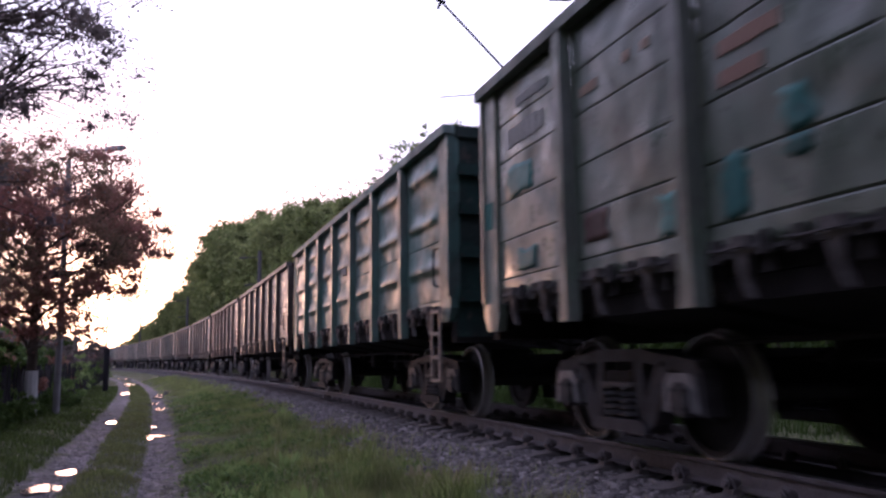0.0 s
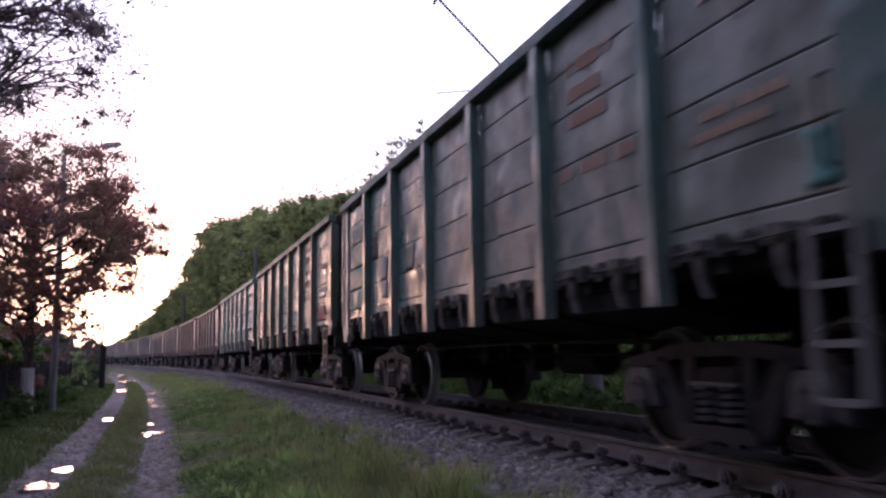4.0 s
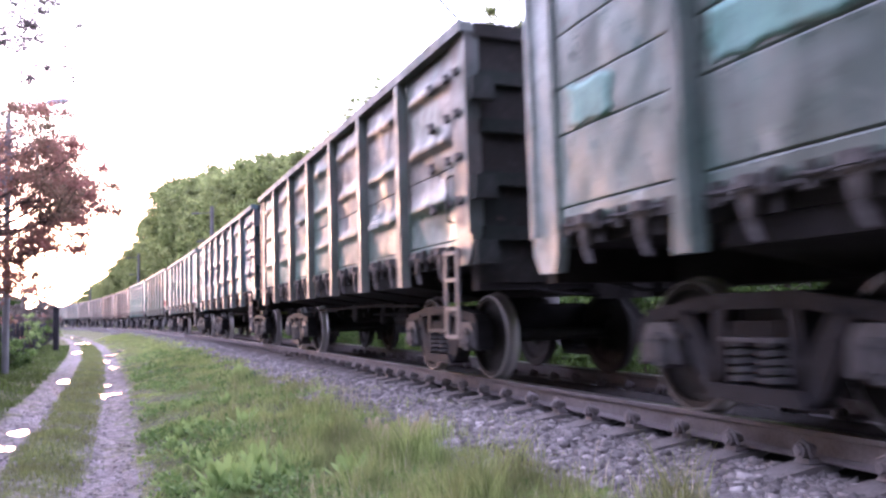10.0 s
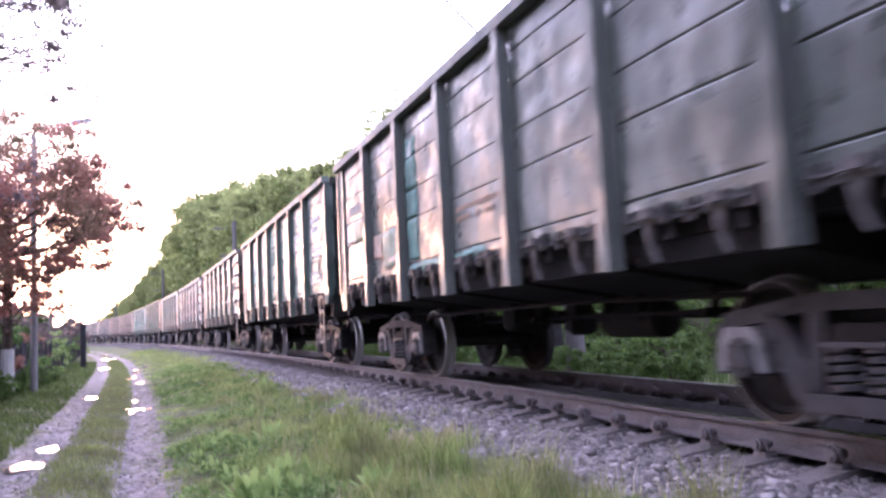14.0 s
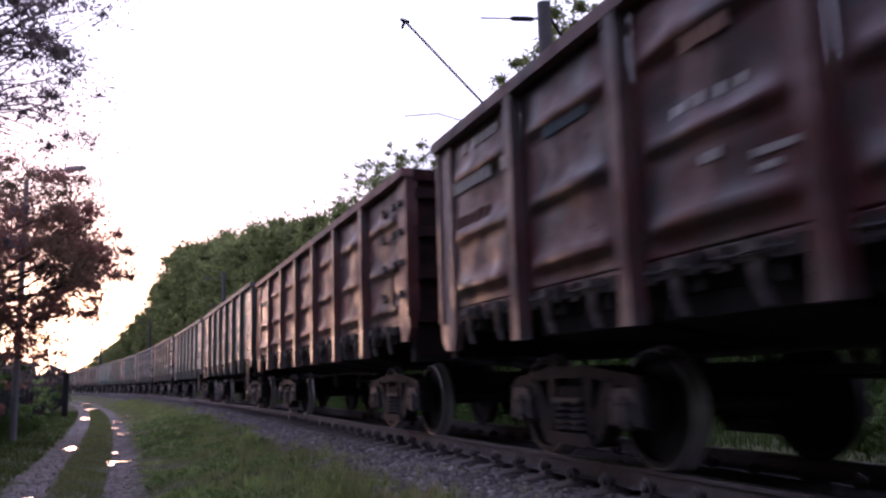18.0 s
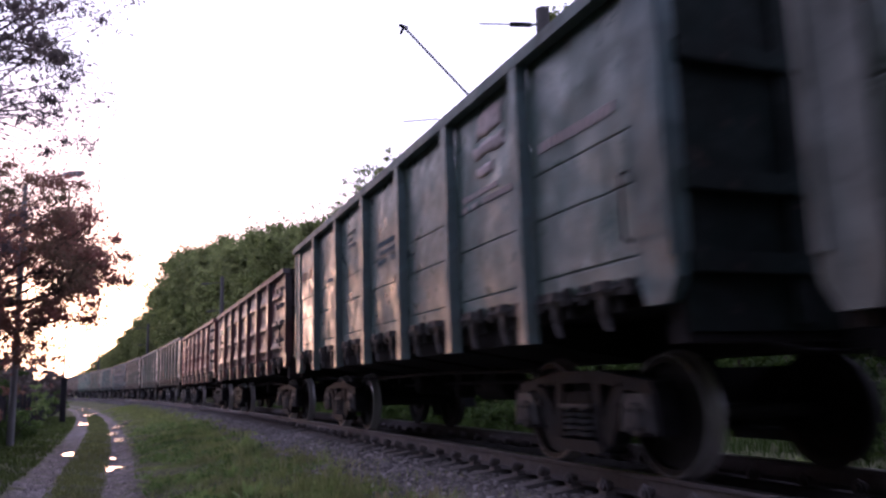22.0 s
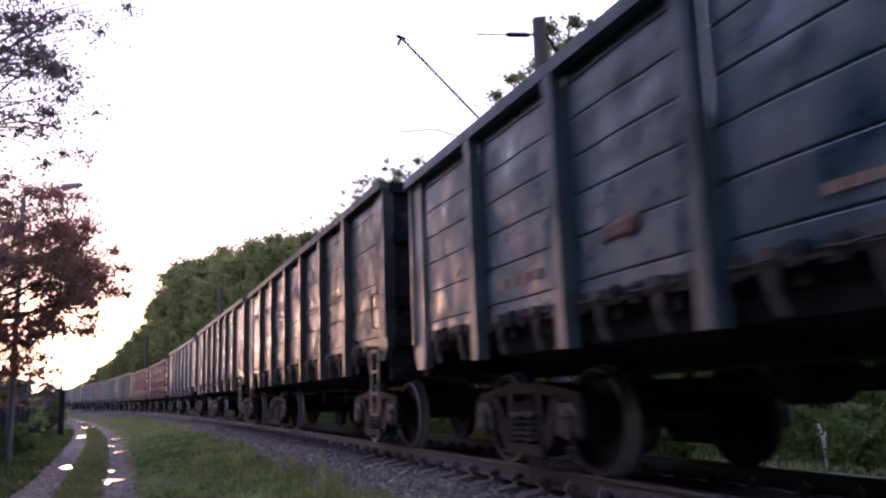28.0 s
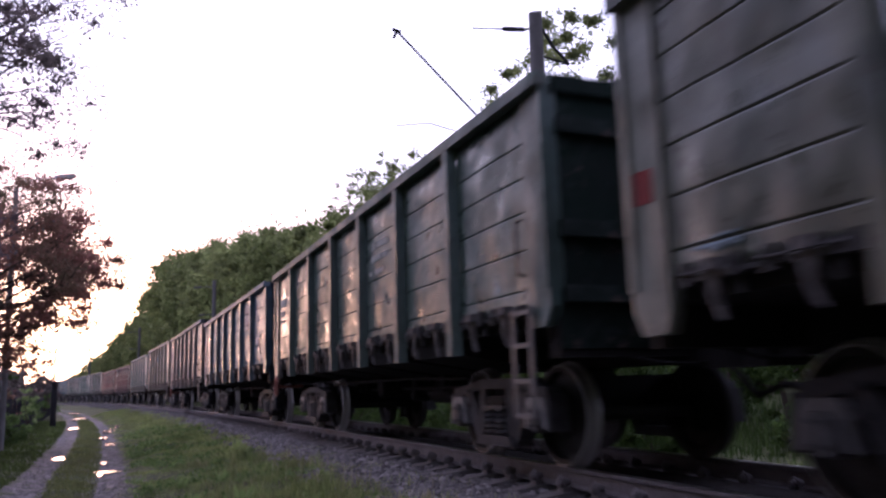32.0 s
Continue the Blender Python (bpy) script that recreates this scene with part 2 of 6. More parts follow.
M_WEED = leaf_material("weed_leaves", (0.2, 0.3, 0.09), (0.52, 0.6, 0.25), 0.5)
M_MIDGRASS = leaf_material("rut_grass", (0.105, 0.13, 0.043), (0.27, 0.31, 0.115), 0.52, (0.14, 0.14, 0.065), 1.7)
M_LOWWEED = leaf_material("low_weed_leaves", (0.09, 0.15, 0.04), (0.26, 0.34, 0.11), 0.5)


# ---- mesh helpers ----
def box(bm, x0, x1, y0, y1, z0, z1, taper=0.0):
    v = [bm.verts.new(p) for p in ((x0, y0, z0), (x1, y0, z0), (x1, y1, z0), (x0, y1, z0),
                                   (x0 + taper, y0 + taper, z1), (x1 - taper, y0 + taper, z1),
                                   (x1 - taper, y1 - taper, z1), (x0 + taper, y1 - taper, z1))]
    return [bm.faces.new([v[i] for i in f]) for f in
            ((3, 2, 1, 0), (4, 5, 6, 7), (0, 1, 5, 4), (1, 2, 6, 5), (2, 3, 7, 6), (3, 0, 4, 7))]


def extrude_profile(bm, pts, axis, a, b):
    """A closed outline drawn in the two other axes, pulled from a to b along axis (0, 1, 2)."""
    def p(q, c):
        r = list(q)
        r.insert(axis, c)
        return r
    va, vb = [bm.verts.new(p(q, a)) for q in pts], [bm.verts.new(p(q, b)) for q in pts]
    k = len(pts)
    for i in range(k):
        bm.faces.new((va[i], va[(i + 1) % k], vb[(i + 1) % k], vb[i]))
    bm.faces.new(va[::-1])
    bm.faces.new(vb)


def tube(bm, pts, radii, sides=8):
    """A round bar through the points, capped."""
    rings = []
    for i, p in enumerate(pts):
        p = Vector(p)
        d = Vector(pts[min(i + 1, len(pts) - 1)]) - Vector(pts[max(i - 1, 0)])
        q = d.to_track_quat('Z', 'Y').to_matrix()
        r = radii[i] if isinstance(radii, (list, tuple)) else radii
        rings.append([bm.verts.new(p + q @ Vector((r * math.cos(k * math.tau / sides), r * math.sin(k * math.tau / sides), 0)))
                      for k in range(sides)])
    for a, b in zip(rings, rings[1:]):
        for k in range(sides):
            bm.faces.new((a[k], a[(k + 1) % sides], b[(k + 1) % sides], b[k]))
    bm.faces.new(rings[0][::-1])
    bm.faces.new(rings[-1])


def lathe(bm, prof, axis_x=True, sides=32, cx=0.0, cy=0.0, cz=0.0):
    """Turn (offset along x, radius) pairs round the x axis."""
    rings = []
    for o, r in prof:
        rings.append([bm.verts.new((cx + o, cy + r * math.cos(k * math.tau / sides), cz + r * math.sin(k * math.tau / sides)))
                      for k in range(sides)])
    for a, b in zip(rings, rings[1:]):
        for k in range(sides):
            bm.faces.new((a[k], a[(k + 1) % sides], b[(k + 1) % sides], b[k]))


MESHES = {}


def mesh_of(key, build, mats):
    """One mesh per key, shared by all alike pieces."""
    if key not in MESHES:
        bm = bmesh.new()
        build(bm)
        bmesh.ops.recalc_face_normals(bm, faces=bm.faces)
        me = bpy.data.meshes.new(str(key[0] if isinstance(key, tuple) else key))
        bm.to_mesh(me)
        bm.free()
        for m in (mats if isinstance(mats, (list, tuple)) else [mats]):
            me.materials.append(m)
        MESHES[key] = me
    return MESHES[key]


def part(name, bm, mat, parent=None, label="", smooth=False):
    bmesh.ops.recalc_face_normals(bm, faces=bm.faces)
    me = bpy.data.meshes.new(name)
    bm.to_mesh(me)
    bm.free()
    for m in (mat if isinstance(mat, (list, tuple)) else [mat]):
        me.materials.append(m)
    if smooth:
        me.polygons.foreach_set("use_smooth", [True] * len(me.polygons))
    ob = new(name, me)
    ob.parent = parent
    return tagged(ob, label)


def piece(name, me, parent, m=None, label=""):
    ob = new(name, me)
    ob.parent = parent
    if m is not None:
        ob.matrix_basis = m
    return tagged(ob, label)


def soup(name, verts, faces, mat, smooth=False):
    me = bpy.data.meshes.new(name)
    verts = np.asarray(verts, dtype=np.float32)
    faces = np.asarray(faces, dtype=np.int32)
    k = faces.shape[1]
    me.vertices.add(len(verts))
    me.vertices.foreach_set("co", verts.ravel())
    me.loops.add(faces.size)
    me.loops.foreach_set("vertex_index", faces.ravel())
    me.polygons.add(len(faces))
    me.polygons.foreach_set("loop_start", np.arange(0, faces.size, k, dtype=np.int32))
    me.polygons.foreach_set("loop_total", np.full(len(faces), k, dtype=np.int32))
    if smooth:
        me.polygons.foreach_set("use_smooth", np.ones(len(faces), dtype=bool))
    me.update(calc_edges=True)
    me.materials.append(mat)
    return me


# ---- ground ----
PROFILE_U = [-3000, -200, -40, -9, -7.3, -6.7, -6.22, -5.8, -5.6, -5.3, -4.88, -4.5, -4.3, -3.5, -2.5, -2.05, -1.75, -1.4, -1.1, -0.72, -0.62, 0.62, 0.72, 1.1, 1.75, 2.6, 3.6, 8, 12, 20, 45, 120, 3000]
PROFILE_Z = [-3, -1.6, -1.0, -0.78, -0.74, -0.78, -0.84, -0.79, -0.75, -0.78, -0.83, -0.78, -0.74, -0.57, -0.42, -0.335, -0.285, -0.255, -0.268, -0.235, -0.17, -0.17, -0.235, -0.27, -0.32, -0.55, -0.72, -0.65, -0.4, 0.6, 4.0, 7.0, 8.0]


def ground_z(s, u):
    s, u = np.asarray(s, float), np.asarray(u, float)
    z = np.interp(u, PROFILE_U, PROFILE_Z)
    rough = np.where(np.abs(u) < 2.0, 0.0, 1.0)
    z = z + rough * 0.02 * (np.sin(s * 1.7 + 2.1 * u) + np.sin(s * 0.63 - 3.3 * u + 1.0) + 0.7 * np.sin(s * 4.1 + u * 5.3))
    far = np.clip((np.abs(u) - 10) / 30, 0, 1)
    return z + far * 0.4 * (np.sin(s * 0.11) + np.sin(u * 0.17 + s * 0.05))


def ground_material():
    m, n, l, p = material("ground")
    geo = n.new("ShaderNodeNewGeometry")
    sub = n.new("ShaderNodeVectorMath")
    sub.operation = 'MULTIPLY_ADD'
    sub.inputs[1].default_value = (1, 1, 0)
    sub.inputs[2].default_value = (RAD - TC, 0, 0)
    l.new(geo.outputs["Position"], sub.inputs[0])
    ln = n.new("ShaderNodeVectorMath")
    ln.operation = 'LENGTH'
    l.new(sub.outputs["Vector"], ln.inputs[0])
    off = n.new("ShaderNodeMath")
    off.operation = 'SUBTRACT'
    l.new(ln.outputs["Value"], off.inputs[0])
    off.inputs[1].default_value = RAD
    wob = noise_node(n, l, 1.3, 5.0, 0.65, "Object")
    wm = n.new("ShaderNodeMath")
    wm.operation = 'MULTIPLY_ADD'
    wm.inputs[1].default_value = 1.0
    l.new(wob, wm.inputs[0])
    wm.inputs[2].default_value = -0.5 - 0.275
    fray = noise_node(n, l, 11, 5.0, 0.7)
    wf = n.new("ShaderNodeMath")
    wf.operation = 'MULTIPLY_ADD'
    wf.inputs[1].default_value = 0.55
    l.new(fray, wf.inputs[0])
    l.new(wm.outputs[0], wf.inputs[2])
    add = n.new("ShaderNodeMath")
    l.new(off.outputs[0], add.inputs[0])
    l.new(wf.outputs[0], add.inputs[1])
    nz = n.new("ShaderNodeMapRange")          # u from -10..5 to 0..1
    nz.inputs["From Min"].default_value, nz.inputs["From Max"].default_value = -10, 5
    l.new(add.outputs[0], nz.inputs["Value"])

    def f(u):
        return (u + 10) / 15
    w, k = (1, 1, 1), (0, 0, 0)
    dirt = ramp(n, l, nz.outputs["Result"], [(f(-6.65), k), (f(-6.48), w), (f(-5.98), w), (f(-5.83), k), (f(-5.27), k), (f(-5.1), w), (f(-4.66), w), (f(-4.5), k)])
    ball = ramp(n, l, nz.outputs["Result"], [(f(-2.3), k), (f(-2.0), w), (f(2.5), w), (f(3.0), k)])
    fine = noise_node(n, l, 9, 6.0)
    speck = noise_node(n, l, 60, 3.0)
    grass = ramp(n, l, fine, [(0.3, (0.034, 0.034, 0.018)), (0.5, (0.075, 0.08, 0.037)), (0.7, (0.14, 0.142, 0.068))])
    mud = ramp(n, l, fine, [(0.36, (0.04, 0.032, 0.033)), (0.47, (0.112, 0.092, 0.097)), (0.6, (0.215, 0.182, 0.19))])
    pools = noise_node(n, l, 2.6, 6.0, 0.68, stretch=(1.6, 0.7, 1), warp=0.9)
    mud = mix(n, l, ramp(n, l, pools, [(0.36, (0.75, 0.75, 0.75)), (0.47, (0, 0, 0))]), mud, (0.06, 0.048, 0.048))
    mud = mix(n, l, ramp(n, l, pools, [(0.53, (0, 0, 0)), (0.62, (0.7, 0.7, 0.7))]), mud, (0.29, 0.25, 0.26))
    mud = mix(n, l, 0.3, mud, ramp(n, l, speck, [(0.35, (0.06, 0.055, 0.05)), (0.65, (0.27, 0.245, 0.24))]))
    # the train's shade between the rails is painted into the ballast colour
    bed_shade = ramp(n, l, nz.outputs["Result"], [(f(-1.0), w), (f(-0.8), (0.22, 0.2, 0.19)), (f(1.6), (0.22, 0.2, 0.19)), (f(2.2), w)])
    stone = ramp(n, l, speck, [(0.3, (0.035, 0.03, 0.029)), (0.7, (0.14, 0.122, 0.118))])
    scuff = noise_node(n, l, 3.2, 6.0, 0.7)      # trodden patches and tufts break up the ruts
    dirt = mix(n, l, ramp(n, l, scuff, [(0.53, (0, 0, 0)), (0.6, (0.8, 0.8, 0.8))]), dirt, (0, 0, 0))
    dirt = mix(n, l, ramp(n, l, scuff, [(0.38, (0.7, 0.7, 0.7)), (0.45, (0, 0, 0))]), dirt, w)
    verge = ramp(n, l, nz.outputs["Result"], [(f(-7.0), k), (f(-6.7), w), (f(-4.4), w), (f(-3.9), k)])
    dirt = mix(n, l, verge, (0, 0, 0), dirt)
    along = n.new("ShaderNodeSeparateXYZ")
    l.new(geo.outputs["Position"], along.inputs["Vector"])
    here = n.new("ShaderNodeMapRange")
    here.inputs["From Min"].default_value, here.inputs["From Max"].default_value = 7.2, 9.4
    here.inputs["To Min"].default_value, here.inputs["To Max"].default_value = 1.0, 0.0
    l.new(along.outputs["Y"], here.inputs["Value"])
    wide = ramp(n, l, nz.outputs["Result"], [(f(-6.7), k), (f(-6.4), w), (f(-4.75), w), (f(-4.35), k)])
    wide = mix(n, l, 1.0, wide, here.outputs["Result"], 'MULTIPLY')
    wide = mix(n, l, 1.0, wide, ramp(n, l, scuff, [(0.42, w), (0.6, (0.25, 0.25, 0.25))]), 'MULTIPLY')
    dirt = mix(n, l, 1.0, dirt, wide, 'LIGHTEN')
    c = mix(n, l, dirt, grass, mud)
    c = mix(n, l, ball, c, mix(n, l, 1.0, stone, bed_shade, 'MULTIPLY'))
    l.new(c, p.inputs["Base Color"])
    p.inputs["Specular IOR Level"].default_value = 0.15
    wet = mix(n, l, dirt, (0.95, 0.95, 0.95), ramp(n, l, fine, [(0.33, (0.6, 0.6, 0.6)), (0.5, (0.95, 0.95, 0.95))]))
    l.new(wet, p.inputs["Roughness"])
    bump(n, l, p, fine, 1.0, 0.09)
    return m


def build_ground():
    ss = np.concatenate([-np.geomspace(2400, 21, 24), np.arange(-20, 0, 1.0), np.arange(0, 45, 0.3), np.geomspace(45.5, 200, 70), np.geomspace(205, 2400, 30)])
    uu = np.concatenate([-np.geomspace(750, 11, 26), np.arange(-10.8, 5.0, 0.13), np.geomspace(5.2, 3000, 48)])
    S, U = np.meshgrid(ss, uu, indexing='ij')
    Z = ground_z(S, U)
    a = S / RAD
    X, Y = TC - RAD + (RAD + U) * np.cos(a), (RAD + U) * np.sin(a)
    v = np.stack([X, Y, Z], -1).reshape(-1, 3)
    i = np.arange(len(ss) - 1)[:, None] * len(uu) + np.arange(len(uu) - 1)[None]
    i = i.ravel()
    q = np.stack([i, i + len(uu), i + len(uu) + 1, i + 1], 1)[:, ::-1]
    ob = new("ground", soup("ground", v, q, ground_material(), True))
    tagged(ob, "grassy ground with a muddy two-rut dirt track beside the railway", "ground", kind="structure")


build_ground()


# ---- railway line ----
RAIL_PROFILE = [(-0.075, -0.18), (0.075, -0.18), (0.075, -0.168), (0.012, -0.15), (0.010, -0.045), (0.036, -0.036), (0.037, -0.008), (0.028, 0.0),
                (-0.028, 0.0), (-0.037, -0.008), (-0.036, -0.036), (-0.010, -0.045), (-0.012, -0.15), (-0.075, -0.168)]


def build_rails():
    track = tagged(new("railway_track"), "single railway track of steel rails on concrete sleepers", "railway track", kind="structure")
    ss = np.concatenate([np.arange(-220, -10, 8.0), np.arange(-10, 60, 1.0), np.arange(60, 420, 6.0)])
    for u0 in (-0.795, 0.795):
        bm = bmesh.new()
        prev = None
        for s in ss:
            ring = [bm.verts.new(at(s, u0 + a, b)) for a, b in RAIL_PROFILE]
            if prev:
                for k in range(len(ring)):
                    fc = bm.faces.new((prev[k], prev[(k + 1) % len(ring)], ring[(k + 1) % len(ring)], ring[k]))
                    fc.material_index = 1 if k in (6, 7, 8) else 0
            prev = ring
        part("rail", bm, [M_RAIL, M_RAILTOP], track)
    # concrete sleepers with sloping ends
    def sleeper(bm):
        prof = [(-1.35, -0.36), (1.35, -0.36), (1.35, -0.245), (0.95, -0.195), (0.55, -0.195), (0.3, -0.23), (-0.3, -0.23), (-0.55, -0.195), (-0.95, -0.195), (-1.35, -0.245)]
        n0 = len(bm.verts)
        extrude_profile(bm, prof, 1, -0.13, 0.13)
        for v in bm.verts:
            if v.co.z > -0.3:
                v.co.y *= 0.78
    me = mesh_of("sleeper", sleeper, M_CONCRETE)

    def clip(bm):
        box(bm, -0.045, 0.06, -0.06, 0.06, -0.2, -0.172, 0.012)
        lathe(bm, [(-0.075, 0.0), (-0.075, 0.025), (-0.06, 0.03), (-0.06, 0.046), (0.02, 0.046), (0.02, 0.03), (0.055, 0.03), (0.055, 0.0)], sides=12, cz=-0.125)
        tube(bm, [(-0.02, -0.06, -0.165), (-0.03, -0.045, -0.09), (-0.03, 0.0, -0.066), (-0.03, 0.045, -0.09), (-0.02, 0.06, -0.165)], 0.012, 6)
    mc = mesh_of("rail_clip", clip, M_RAIL)
    k = 0
    s = -12.0
    while s < 150:
        rnd = random.Random(k)
        sl = piece("sleeper", me, track, on_line(s, rnd.uniform(-0.02, 0.02), rnd.uniform(-0.012, 0.006), rnd.uniform(-0.7, 0.7)))
        if 0 < s < 45:
            piece("rail_clip", mc, sl, pose(-0.915, 0, 0.012))
            piece("rail_clip", mc, sl, pose(-0.66, 0, 0, 0, 0, 180))
        if 0 < s < 20:
            piece("rail_clip", mc, sl, pose(0.66, 0, 0))
        s += 0.585
        k += 1


build_rails()


# ---- the train ----
PITCH, BODY, HALF = 13.92, 12.75, 1.50
POSTS = (-4.33, -2.58, -0.86, 0.86, 2.58, 4.33)
TOPZ, SILL = 3.63, 1.40
BOGIE = 4.325


SLACK = {3: 0.11, 4: -0.05, 5: 0.05}      # play in the couplings


def train_s(t, j):
    """Arc length of the middle of wagon j at t seconds."""
    return 8.19 + 5.271 * t + 0.00835 * t * t + SLACK.get(j, 0.0 if j < 3 else 0.14) - PITCH * j - BODY / 2


GROOVES = {'wide': (1.58, 1.98, 2.38, 2.82, 3.22), 'close': (1.58, 1.93, 2.27, 2.58, 2.89, 3.2), 'mixed': (1.58, 2.01, 2.35, 2.92, 3.38), 'two': (1.6, 2.12, 2.52), 'uneven': (1.56, 2.14, 2.52, 2.95, 3.28)}

STYLES = {4: 'uneven', 5: 'uneven', 8: 'two', 9: 'uneven', 10: 'mixed', 11: 'close', 12: 'close', 13: 'close'}


RIBS = {True: (3.22, 2.57, 1.92), False: (2.84, 2.2, 1.65)}      # undersides of the pressed ribs: tall and low wagons
EDGES = (-BODY / 2 + 0.36,) + POSTS + (BODY / 2 - 0.36,)


@functools.lru_cache(maxsize=None)
def dents(seed, strong):
    rnd = random.Random(900 + seed)
    return [(rnd.uniform(0.05, 0.95), rnd.uniform(1.5, 3.5), rnd.uniform(0.10, 0.34), rnd.uniform(-0.03, 0.022) * (1.35 if strong else 0.8))
            for _ in range(13 if strong else 9)]


def bay_ends(k):
    return EDGES[k] + (0.0 if k == 0 else 0.1), EDGES[k + 1] - (0.0 if k == 6 else 0.1)


def rib_height(z, zu):
    return float(np.interp(z, [zu - 0.012, zu + 0.012, zu + 0.065, zu + 0.15, zu + 0.24], [0.0, 0.046, 0.05, 0.018, 0.0]))


def bulge(seed, k, ribbed, top, y, z):
    """How far the battered side sheet stands out of its plane in bay k."""
    y0, y1 = bay_ends(k)
    f = (y - y0) / (y1 - y0)
    d = 0.0
    if ribbed:
        r = min(1.0, max(0.0, min(f, 1 - f) - 0.03) / 0.11)
        d = r * r * (3 - 2 * r) * max(rib_height(z, zu) for zu in RIBS[top > 3.55])
    edge = min(1.0, max(0.0, min(f, 1 - f)) / 0.14) * min(1.0, max(0.0, min(z - SILL - 0.04, top - 0.14 - z)) / 0.22)
    d += edge * 0.014 * math.sin(math.pi * min(1.0, max(0.0, f)))
    for fy, zc, rad, amp in dents(seed, ribbed):
        q = (((y - y0) - fy * (y1 - y0)) / rad) ** 2 + ((z - zc) / (0.75 * rad)) ** 2
        if q < 8:
            d += edge * amp * math.exp(-q)
    return d


def panel_builder(k, ribbed, seed, side, style):
    """One bay of side sheeting: battered plate with seams, and with pressed ribs where the wagon has them."""
    def build(bm):
        y0, y1 = bay_ends(k)
        z0, z1 = SILL, TOPZ - 0.12
        seams = (2.3, 1.52) if ribbed and TOPZ > 3.55 else (1.5,) if ribbed else [z for z in GROOVES[style] if z < TOPZ - 0.22]
        marks = [z0, z1]
        for zu in RIBS[TOPZ > 3.55] if ribbed else ():
            marks += [zu - 0.012, zu + 0.012, zu + 0.065, zu + 0.11, zu + 0.15, zu + 0.24]
        for zc in seams:
            marks += [zc - 0.034, zc - 0.018, zc - 0.009, zc - 0.006, zc + 0.006, zc + 0.009, zc + 0.018, zc + 0.034]
        marks = sorted(z for z in set(marks) if z0 <= z <= z1)
        levels = []
        for a, b in zip(marks, marks[1:]):
            n = max(1, math.ceil((b - a) / 0.11))
            levels += [a + (b - a) * i / n for i in range(n)]
        levels.append(z1)
        cols = [y0 + (y1 - y0) * f for f in (0, 0.02, 0.06, 0.1, 0.15, 0.22, 0.3, 0.4, 0.5, 0.6, 0.7, 0.78, 0.85, 0.9, 0.94, 0.98, 1)]
        grid = []
        for z in levels:
            deep = -0.022 if any(abs(z - zc) < 0.007 for zc in seams) else 0.0
            grid.append([bm.verts.new((side * (HALF + bulge(seed, k, ribbed, TOPZ, y, z) + (deep if 0 < i < len(cols) - 1 else 0.0)), y, z)) for i, y in enumerate(cols)])
        for a, b in zip(grid, grid[1:]):
            for i in range(len(cols) - 1):
                bm.faces.new((a[i], a[i + 1], b[i + 1], b[i])).smooth = True
        inner = [bm.verts.new((side * (HALF - 0.06), y, z)) for y, z in ((y0, z0), (y1, z0), (y1, z1), (y0, z1))]
        bm.faces.new(inner)
        edges = [[r for r in grid[0]], [g[-1] for g in grid], [r for r in grid[-1]][::-1], [g[0] for g in grid][::-1]]
        for q in range(4):
            bm.faces.new(edges[q] + [inner[(q + 1) % 4], inner[q]])
    return build


def post_builder(side):
    def build(bm):
        a, b = side * HALF, side * (HALF + 0.11)
        pts = [(-0.112, 0), (-0.078, 1), (0.078, 1), (0.112, 0)]
        for z0, z1, w in ((1.08, 1.42, 1.0), (1.42, TOPZ - 0.12, 0.86)):
            v0 = [bm.verts.new((b if k else a, y * w if z0 > 1.2 else y * 1.05, z0)) for y, k in pts]
            v1 = [bm.verts.new((b if k else a, y * 0.86, z1)) for y, k in pts]
            for i in range(4):
                bm.faces.new((v0[i], v0[(i + 1) % 4], v1[(i + 1) % 4], v1[i]))
            bm.faces.new(v0[::-1])
            bm.faces.new(v1)
    return build


def corner_builder(side, end, low):
    def build(bm):
        y1 = end * BODY / 2
        y0 = y1 - end * 0.40
        c = 0.16
        prof = [(y1, low + c), (y1 - end * 0.1, low), (y0 + end * 0.06, low), (y0, low + c), (y0, TOPZ - 0.12), (y1, TOPZ - 0.12)]
        extrude_profile(bm, prof, 0, side * (HALF - 0.07), side * (HALF + 0.035))
        box(bm, *sorted((side * (HALF - 0.1), side * (HALF + 0.06))), *sorted((y1 - end * 0.07, y1)), low + 0.3, TOPZ - 0.12)
    return build


def chord_builder(side):
    def build(bm):
        x0, x1 = sorted((side * (HALF - 0.05), side * (HALF + 0.115)))
        box(bm, x0, x1, -BODY / 2 - 0.02, BODY / 2 + 0.02, TOPZ - 0.12, TOPZ, 0.006)
    return build


def end_chord_builder(bm):
    box(bm, -HALF + 0.06, HALF - 0.06, BODY / 2 - 0.12, BODY / 2 + 0.03, TOPZ - 0.16, TOPZ - 0.004, 0.006)


def end_builder(bm):
    y = BODY / 2 - 0.03
    box(bm, -HALF + 0.07, HALF - 0.07, y - 0.07, y, 1.05, TOPZ - 0.16)


def end_rib_builder(bm):
    y = BODY / 2 - 0.028
    box(bm, -HALF + 0.08, HALF - 0.08, y, y + 0.07, -0.07, 0.07, 0.01)


def end_strap_builder(bm):
    y = BODY / 2 - 0.026
    box(bm, -0.07, 0.07, y, y + 0.045, 1.1, TOPZ - 0.2, 0.008)


def end_hinge_builder(bm):
    y = BODY / 2 + 0.043
    box(bm, -0.1, 0.155, y, y + 0.13, -0.12, 0.12, 0.015)


